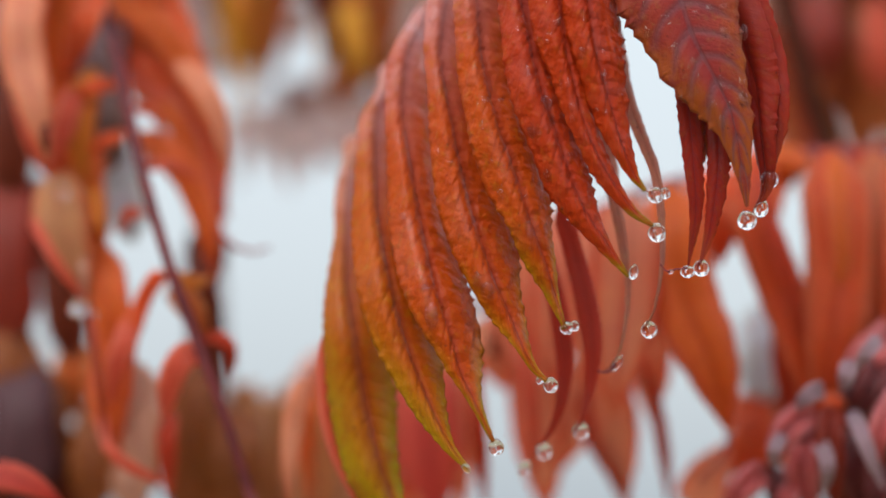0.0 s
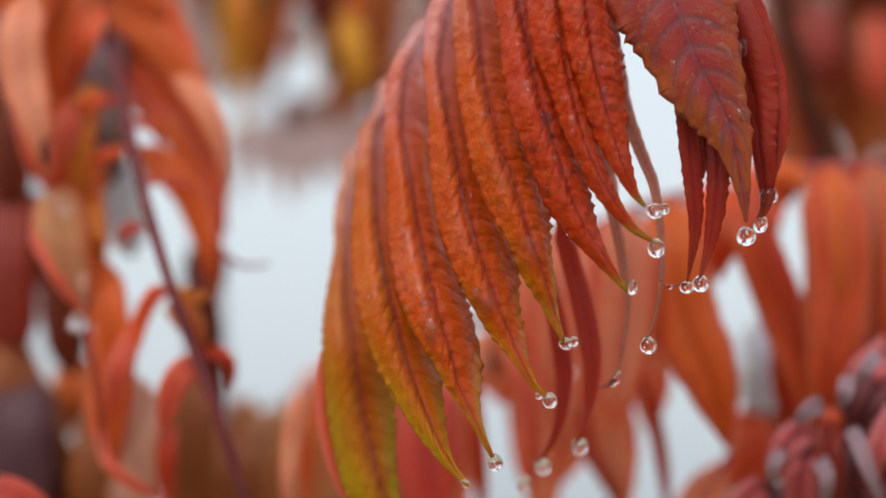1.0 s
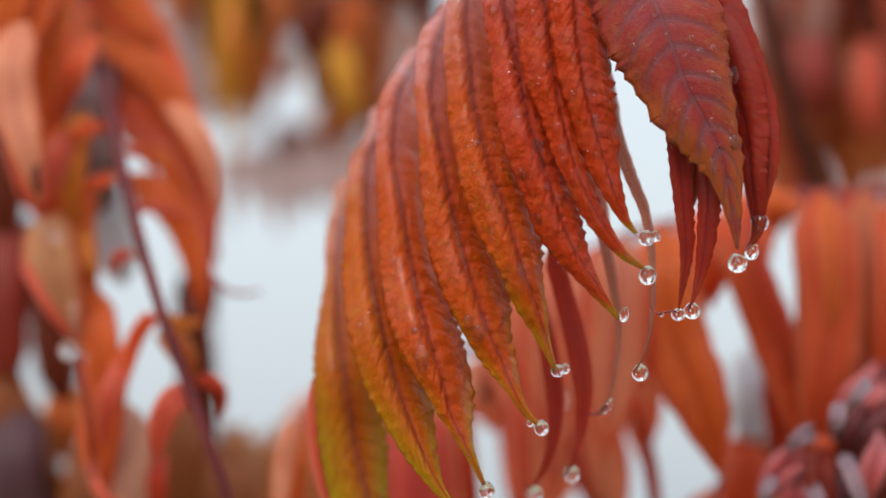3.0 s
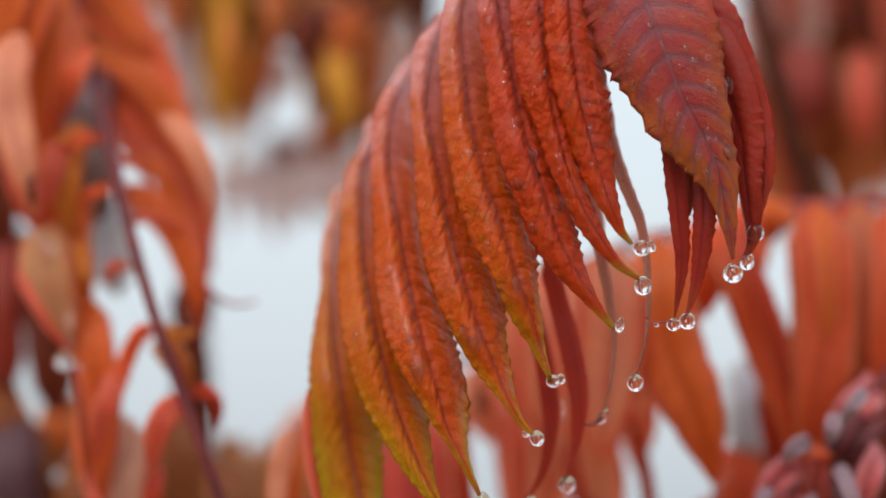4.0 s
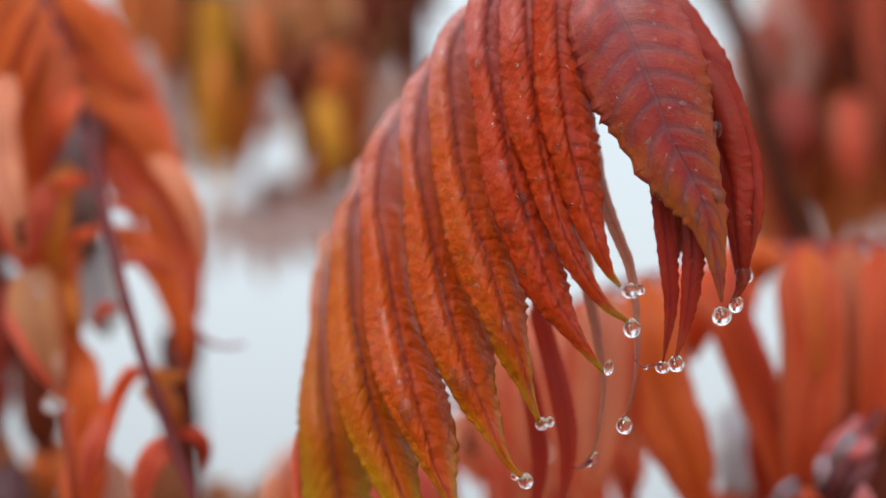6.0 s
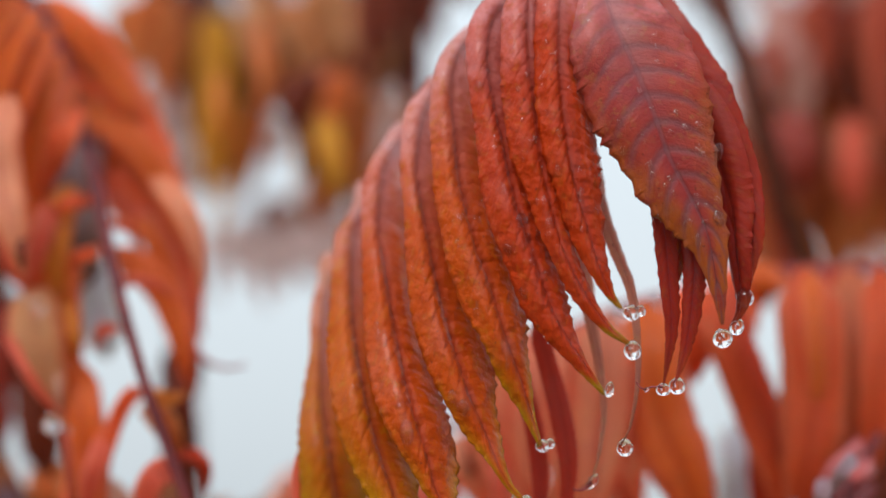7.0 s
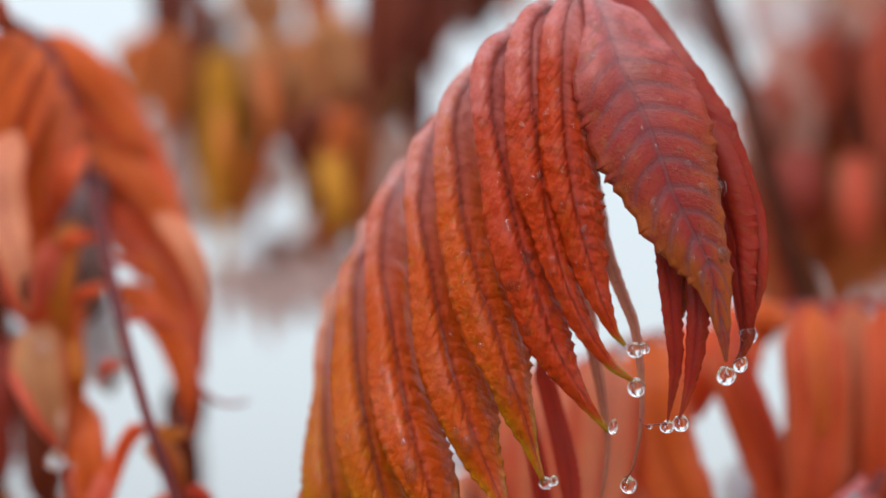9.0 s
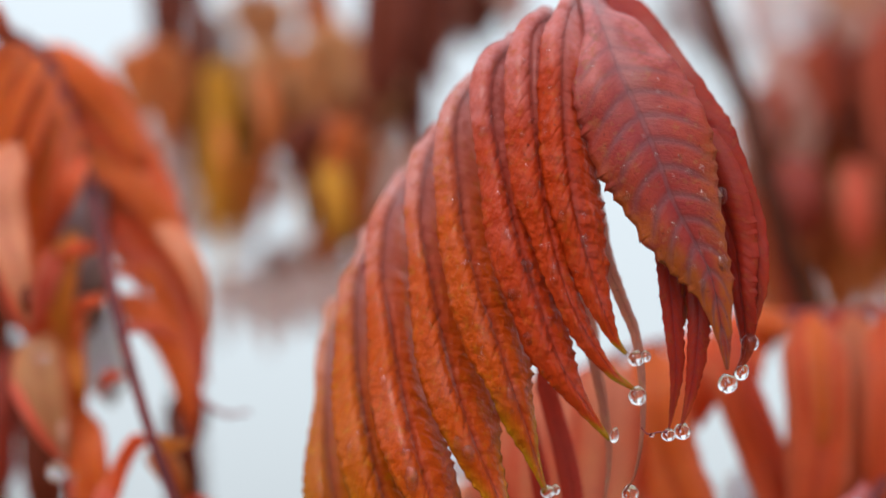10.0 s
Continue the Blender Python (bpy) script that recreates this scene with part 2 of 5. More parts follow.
AMBER = leaf_material("leaf_amber", (0.80, 0.185, 0.030), (0.80, 0.172, 0.022), (0.72, 0.12, 0.020), (0.50, 0.07, 0.02), 0.8, glow=0.5, wet=0.2, gloss=0.2, mottle=0.3, rim=(0.82, 0.20, 0.10), streak=0.3)
FADED = leaf_material("leaf_faded", (0.74, 0.36, 0.27), (0.72, 0.32, 0.23), (0.60, 0.21, 0.13), (0.48, 0.16, 0.11), 0.8, glow=0.6, mottle=0.3)
STRAP = leaf_material("leaf_scarlet_narrow", (0.66, 0.09, 0.055), (0.64, 0.07, 0.04), (0.60, 0.07, 0.03), (0.5, 0.06, 0.04), 0.8, glow=0.6, mottle=0.3)
WINE = leaf_material("leaf_wine_red", (0.32, 0.034, 0.024), (0.33, 0.021, 0.009), (0.38, 0.05, 0.012), (0.17, 0.03, 0.04), 0.85, wet=0.2, gloss=0.15, bumps=0.35, veins=24, sides=0.2, ridge=0.075)
CRIMSON = leaf_material("leaf_crimson", (0.74, 0.16, 0.15), (0.70, 0.13, 0.125), (0.62, 0.09, 0.10), (0.14, 0.02, 0.03), 0.8, glow=0.3, mottle=0.3, rim=(0.60, 0.18, 0.19), streak=0.25)
TERRA = leaf_material("leaf_terracotta", (0.66, 0.195, 0.080), (0.64, 0.18, 0.072), (0.60, 0.15, 0.06), (0.45, 0.09, 0.04), 0.8, glow=0.55, wet=0.2, gloss=0.2, mottle=0.25, rim=(0.70, 0.13, 0.05), streak=0.2)
AMBERED = leaf_material("leaf_deep_orange", (0.70, 0.108, 0.028), (0.70, 0.100, 0.024), (0.58, 0.070, 0.020), (0.45, 0.05, 0.02), 0.8, glow=0.5, wet=0.2, gloss=0.2, mottle=0.3, rim=(0.70, 0.18, 0.08), streak=0.2)
REDDISH = leaf_material("leaf_deep_red", (0.62, 0.070, 0.025), (0.60, 0.060, 0.020), (0.54, 0.05, 0.02), (0.36, 0.03, 0.02), 0.8, glow=0.5, wet=0.2, gloss=0.2, mottle=0.25, rim=(0.66, 0.11, 0.05), streak=0.2)
ROSY = leaf_material("leaf_rosy", (0.88, 0.25, 0.20), (0.86, 0.23, 0.18), (0.66, 0.11, 0.09), (0.48, 0.07, 0.06), 0.8, glow=0.8, wet=0.2, gloss=0.2, mottle=0.25, rim=(0.76, 0.25, 0.18), streak=0.2)
GOLD = leaf_material("leaf_gold", (0.74, 0.28, 0.035), (0.72, 0.25, 0.030), (0.62, 0.18, 0.02), (0.45, 0.10, 0.02), 0.8, glow=0.5, wet=0.2, gloss=0.2, mottle=0.25, rim=(0.76, 0.20, 0.05), streak=0.2)
PALE = leaf_material("leaf_pale_underside", (0.78, 0.50, 0.38), (0.76, 0.46, 0.34), (0.70, 0.34, 0.22), (0.58, 0.26, 0.18), 0.8, glow=0.55, wet=0.2, gloss=0.2, mottle=0.2, rim=(0.78, 0.36, 0.22), streak=0.2)
# Pale lilac undersides, and pieces that paint a highlight and a sky gap.
LILAC = leaf_material("leaf_lilac_underside_highlight", (0.52, 0.36, 0.41), (0.48, 0.30, 0.34), (0.58, 0.36, 0.40), (0.40, 0.20, 0.24), 0.8, glow=0.4, wet=0.3, mottle=0.2)
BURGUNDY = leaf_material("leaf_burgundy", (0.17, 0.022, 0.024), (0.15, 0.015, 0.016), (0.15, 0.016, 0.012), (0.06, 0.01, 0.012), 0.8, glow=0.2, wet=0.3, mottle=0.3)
MAUVE = leaf_material("leaf_mauve_grey", (0.36, 0.25, 0.26), (0.34, 0.23, 0.24), (0.34, 0.21, 0.20), (0.20, 0.11, 0.11), 0.8, glow=0.35, wet=0.1, mottle=0.25)
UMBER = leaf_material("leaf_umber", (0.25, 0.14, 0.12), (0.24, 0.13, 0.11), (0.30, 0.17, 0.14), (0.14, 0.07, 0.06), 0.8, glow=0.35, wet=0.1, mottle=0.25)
# PLUM and SIENNA below are darkened to take in the near-black gaps.
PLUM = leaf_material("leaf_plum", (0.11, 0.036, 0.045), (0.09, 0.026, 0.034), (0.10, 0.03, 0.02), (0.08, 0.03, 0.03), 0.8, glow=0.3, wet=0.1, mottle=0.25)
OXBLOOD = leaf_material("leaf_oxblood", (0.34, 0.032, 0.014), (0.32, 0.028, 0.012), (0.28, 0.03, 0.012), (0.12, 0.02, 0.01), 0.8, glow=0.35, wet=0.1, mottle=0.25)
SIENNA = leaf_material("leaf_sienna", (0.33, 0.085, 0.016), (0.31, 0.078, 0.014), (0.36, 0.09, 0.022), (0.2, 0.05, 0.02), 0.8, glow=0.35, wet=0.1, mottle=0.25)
# Haze painted as a pale leaf colour, used to dim the sky gaps.
VEIL = leaf_material("leaf_painted_haze", (0.92, 0.78, 0.78), (0.92, 0.76, 0.76), (0.86, 0.66, 0.64), (0.45, 0.28, 0.26), 0.8, glow=0.8, wet=0.1, mottle=0.2)
SALMON = leaf_material("leaf_salmon", (0.95, 0.56, 0.38), (0.95, 0.54, 0.36), (0.88, 0.34, 0.18), (0.6, 0.12, 0.06), 0.8, glow=0.8, wet=0.2, gloss=0.2, mottle=0.25, rim=(0.88, 0.22, 0.12), streak=0.25)
# Grey for leaflets that stand in for dim sky between the leaves.
GREY = leaf_material("leaf_sky_gap_grey", (0.76, 0.74, 0.77), (0.78, 0.76, 0.80), (0.60, 0.52, 0.52), (0.38, 0.28, 0.28), 0.8, glow=0.6, wet=0.1, mottle=0.2)
STALK = stem_material("red_stalk", (0.34, 0.06, 0.06), (0.24, 0.05, 0.06))
TWIG = stem_material("brown_twig", (0.085, 0.020, 0.010), (0.12, 0.032, 0.018), 0.7)
DARK_STALK = stem_material("purple_stalk", (0.17, 0.030, 0.032), (0.11, 0.022, 0.028))
RIB = stem_material("leaf_rib", (0.46, 0.085, 0.065), (0.37, 0.050, 0.038))
WATER = water_material()
BEAD = bead_material()
GROUND = ground_material()


# ---- shapes ----
def smooth_line(points, steps):
    """Evenly spaced points on a Catmull-Rom line through the given ones."""
    p = np.array(points, float)
    p = np.vstack([2 * p[0] - p[1], p, 2 * p[-1] - p[-2]])
    line = []
    for i in range(1, len(p) - 2):
        for t in np.linspace(0, 1, 24, endpoint=False):
            a, b, c, d = p[i - 1:i + 3]
            line.append(0.5 * (2 * b + (c - a) * t + (2 * a - 5 * b + 4 * c - d) * t * t + (3 * b - a - 3 * c + d) * t ** 3))
    line.append(p[-2])
    line = np.array(line)
    run = np.concatenate([[0], np.cumsum(np.linalg.norm(np.diff(line, axis=0), axis=1))])
    at = np.linspace(0, run[-1], steps + 1)
    return np.stack([np.interp(at, run, line[:, k]) for k in range(3)], axis=1)


def unit(v):
    return v / np.maximum(np.linalg.norm(v, axis=-1, keepdims=True), 1e-9)


def mesh_object(name, verts, faces, material, parent=None, label="", uvs=None):
    mesh = bpy.data.meshes.new(name)
    mesh.from_pydata([tuple(v) for v in verts], [], faces)
    mesh.materials.append(material)
    mesh.polygons.foreach_set("use_smooth", [True] * len(mesh.polygons))
    if uvs is not None:
        layer = mesh.uv_layers.new(name="UVMap")
        loops = np.zeros(len(mesh.loops), int)
        mesh.loops.foreach_get("vertex_index", loops)
        layer.data.foreach_set("uv", np.asarray(uvs)[loops].ravel())
    mesh.update()
    ob = new(name, mesh)
    ob.parent = parent
    return tagged(ob, label) if label else ob


def blade(name, points, half, material, parent=None, label="", turn=(20, 10), valley=0.16, curl=0.25, teeth=22,
          nu=120, nv=14, full=0.42, sharp=1.5, puff=0.00006, thick=0.00022, up=0.0, seed=0, lean=(0.0, 0.0), rise=0.16, bite=0.0, rib=0.0):
    """One leaflet: a lance-shaped blade along a drooping midrib, toothed, quilted between the veins, gutter-shaped at the midrib."""
    rnd = np.random.RandomState(seed)
    line = smooth_line(points, nu)
    tangent = unit(np.gradient(line, axis=0))
    u = np.linspace(0, 1, nu + 1)
    ease = np.clip(u / 0.62, 0, 1)
    angle = np.radians(turn[0] + (turn[1] - turn[0]) * ease * ease * (3 - 2 * ease))
    facing = np.stack([np.sin(angle), -np.cos(angle), np.full(nu + 1, up)], axis=1)
    across = unit(np.cross(tangent, facing))
    across *= np.where((across * np.array([np.cos(angle), np.sin(angle), 0 * angle]).T).sum(1).mean() < 0, -1.0, 1.0)
    normal = unit(np.cross(across, tangent))
    normal *= np.where((normal * facing).sum(1).mean() < 0, -1.0, 1.0)
    swell = np.clip(u / rise, 0, 1) ** 0.6
    fade = 1 - np.clip((u - full) / (1 - full), 0, 1) ** sharp
    width = half * (swell * fade * (0.97 + 0.03 * np.sin(u * 9 + seed)) + 0.02)
    v = np.linspace(-1, 1, nv + 1)
    verts, uvs = [], []
    sway = rnd.uniform(0, 6.28, 4)
    skew = lean[0] + (lean[1] - lean[0]) * ease
    for i in range(nu + 1):
        w = width[i]
        for x in v:
            a = abs(x)
            side = 1 - skew[i] if x < 0 else 1 + skew[i]
            phase = (u[i] * teeth + 0.35 * math.sin(u[i] * 31 + sway[3]) + sway[0 if x < 0 else 1]) % 1.0
            tooth = (phase ** 1.8 - 0.36) * min(bite or 0.11 * half, 0.5 * w) * max(0.0, (a - 0.8) / 0.2) * min(1.0, max(0.0, u[i] - 0.12) / 0.4) * (0.6 if x < 0 else 1.0)
            ridge = math.sin(math.pi * min(1.0, a * 1.08)) * valley * (0.35 + 0.65 * ease[i]) * w
            drop = -curl * w * a ** 2.4
            quilt = puff * (0.15 + 0.85 * ease[i] ** 2) * math.sin((u[i] - 0.055 * a) * 28 * 2 * math.pi) * math.sin(math.pi * a) * min(1.0, w / (0.5 * half))
            wave = 0.05 * w * a * math.sin(u[i] * 13 + sway[2 if x < 0 else 3])
            verts.append(line[i] + across[i] * (x * w * side + math.copysign(tooth, x)) + tangent[i] * max(tooth, 0.0) * 0.4 + normal[i] * (ridge + drop + quilt + wave))
            uvs.append((x * 0.5 + 0.5, u[i]))
    faces = []
    n = nv + 1
    for i in range(nu):
        for j in range(nv):
            faces.append((i * n + j, i * n + j + 1, (i + 1) * n + j + 1, (i + 1) * n + j))
    ob = mesh_object(name, verts, faces, material, parent, label, uvs)
    if thick:
        skin = ob.modifiers.new("thickness", "SOLIDIFY")
        skin.thickness = thick
        skin.offset = -1
    if rib:
        tube("midrib", line[int(nu * 0.04)::max(1, nu // 24)] + normal[int(nu * 0.04)::max(1, nu // 24)] * rib * 0.1, rib, rib * 0.3, RIB, ob, "dark sunken midrib", steps=70, sides=6)
    return ob


def tube(name, points, r0, r1, material, parent=None, label="", steps=40, sides=10, knobs=0.0):
    line = smooth_line(points, steps)
    tangent = unit(np.gradient(line, axis=0))
    a = unit(np.cross(tangent, np.array([0.3, 1.0, 0.2])))
    b = np.cross(tangent, a)
    verts, faces = [], []
    for i in range(steps + 1):
        r = r0 + (r1 - r0) * i / steps
        r *= 1 + knobs * math.sin(i * 1.7)
        for k in range(sides):
            w = 2 * math.pi * k / sides
            verts.append(line[i] + r * (math.cos(w) * a[i] + math.sin(w) * b[i]))
    for i in range(steps):
        for k in range(sides):
            faces.append((i * sides + k, i * sides + (k + 1) % sides, (i + 1) * sides + (k + 1) % sides, (i + 1) * sides + k))
    faces.append(tuple(range(sides)))
    faces.append(tuple(steps * sides + k for k in reversed(range(sides))))
    return mesh_object(name, verts, faces, material, parent, label)


def empty_at(name, place):
    ob = new(name)
    ob.empty_display_size = 0.01
    return ob


# ---- ground ----
def ground_sheet():
    verts, faces = [], []
    n = 40
    for i in range(n + 1):
        for j in range(n + 1):
            x, y = [math.copysign(abs(a) ** 3.0 * 1500, a) for a in (2 * i / n - 1, 2 * j / n - 1)]
            verts.append((x, y, 0.05 * noise.noise((x * 0.2, y * 0.2, 0))))
    for i in range(n):
        for j in range(n):
            a = i * (n + 1) + j
            faces.append((a, a + n + 1, a + n + 2, a + 1))
    return tagged(mesh_object("ground", verts, faces, GROUND), "damp ground with brown leaf litter and grass", "ground", kind="structure")


ground_sheet()

# ---- the wet leaf in focus ----
main = empty_at("sumac_leaf", (0, 0.45, 1.3))
tagged(main, "arching wet sumac leaf, red to orange with green tips", "leaf", "sumac leaves of the thicket")
tube("rachis", [(0.0711, 0.4518, 1.4731), (0.0393, 0.4583, 1.4535), (0.0297, 0.4594, 1.4472), (0.0179, 0.4631, 1.4379), (0.0077, 0.4688, 1.4283), (-0.0030, 0.4731, 1.4157), (-0.0125, 0.4752, 1.4037), (-0.0186, 0.4780, 1.3877)],
     0.0016, 0.0008, STALK, main, "dark red leaf stalk")


def leaflet(points, left, right, material, turn, seed, bulge=0.27, roll=0.42, slope=0.50, teeth=34, bite=(0.0009, 0.0017), rise=0.04,
            veins=30, lie=(0.05, 0.035, 0.012, 0.02), puff=0.00004, midrib=0.00008, nu=320, nv=22):
    """A leaflet folded along its midrib: a rolled half and a flatter half that lies under the next one; widths in mm from base to tip."""
    rnd = np.random.RandomState(seed)
    line = smooth_line(points, nu)
    tangent = unit(np.gradient(line, axis=0))
    u = np.linspace(0, 1, nu + 1)
    ease = np.clip(u / 0.62, 0, 1)
    ease = ease * ease * (3 - 2 * ease)
    angle = np.radians(turn[0] + (turn[1] - turn[0]) * ease)
    facing = np.stack([np.sin(angle), -np.cos(angle), 0 * angle], axis=1)
    across = unit(np.cross(tangent, facing))
    across *= -1.0 if (across[:, 0]).mean() < 0 else 1.0
    normal = unit(np.cross(across, tangent))
    normal *= -1.0 if (normal * facing).sum(1).mean() < 0 else 1.0
    widths = []
    for w in (left, right):
        soft = smooth_line([(k, v, 0.0) for k, v in enumerate(w)], nu)
        widths.append(np.interp(u * (len(w) - 1), soft[:, 0], soft[:, 1]) * 0.001 * np.clip(u / rise, 0.12, 1) ** 0.6)
    sway = rnd.uniform(0, 6.28, 6)
    verts, uvs = [], []
    for i in range(nu + 1):
        for x in np.linspace(-1, 1, nv + 1):
            a, k = abs(x), 0 if x < 0 else 1
            w = max(widths[k][i], 0.00012)
            phase = (u[i] * teeth + 0.3 * math.sin(u[i] * 31 + sway[3]) + sway[k]) % 1.0
            grown = min(1.0, max(0.0, u[i] - 0.10) / 0.35) * max(0.0, (a - 0.8) / 0.2)
            tooth = (phase ** 1.3 - 0.43) * min(bite[k], 0.4 * w) * grown * (0.7 + 0.3 * math.sin(u[i] * 47 + sway[4]))
            fold = bulge * math.sin(math.pi * min(1.0, a * 1.06)) - roll * a ** 2.6 if k == 0 else 0.5 * bulge * math.sin(math.pi * a) - slope * a
            sweep = lie[0] * a + lie[1] * a * a if k == 0 else lie[2] * a + lie[3] * a * a
            pillow = puff * (abs(math.cos(math.pi * veins * (u[i] - sweep))) - 0.6) * math.sin(math.pi * min(1.0, a * 0.9 + 0.05)) * min(1.0, w / 0.004) * (0.5 + 0.5 * ease[i])
            wave = 0.05 * w * a * a * math.sin(u[i] * 15 + sway[2 + k]) + 0.03 * w * a * math.sin(u[i] * 37 + sway[4 + k])
            verts.append(line[i] + across[i] * (x * w + math.copysign(tooth, x)) + tangent[i] * max(tooth, 0.0) * 0.4 + normal[i] * (fold * w * (0.4 + 0.6 * ease[i]) + pillow + wave))
            uvs.append((x * 0.5 + 0.5, u[i]))
    n = nv + 1
    faces = [(i * n + j, i * n + j + 1, (i + 1) * n + j + 1, (i + 1) * n + j) for i in range(nu) for j in range(nv)]
    ob = mesh_object("leaflet", verts, faces, material, main, "", uvs)
    skin = ob.modifiers.new("thickness", "SOLIDIFY")
    skin.thickness, skin.offset = 0.0002, -1
    core = slice(int(nu * 0.36), None, nu // 24)
    tube("midrib", line[core] - normal[core] * midrib * 0.5, midrib, midrib * 0.4, RIB, ob, "dark sunken midrib", steps=90, sides=6)
    return ob


def small_leaflet(points, half, material, turn, seed, **more):
    return blade("leaflet", points, half, material, main, turn=turn, seed=seed, **{"valley": 0.30, "curl": 0.22, "puff": 0.00003, "lean": (0.55, 0.02), "rise": 0.09, "bite": 0.0009, "teeth": 36, "nu": 300, "rib": 0.00018, **more})


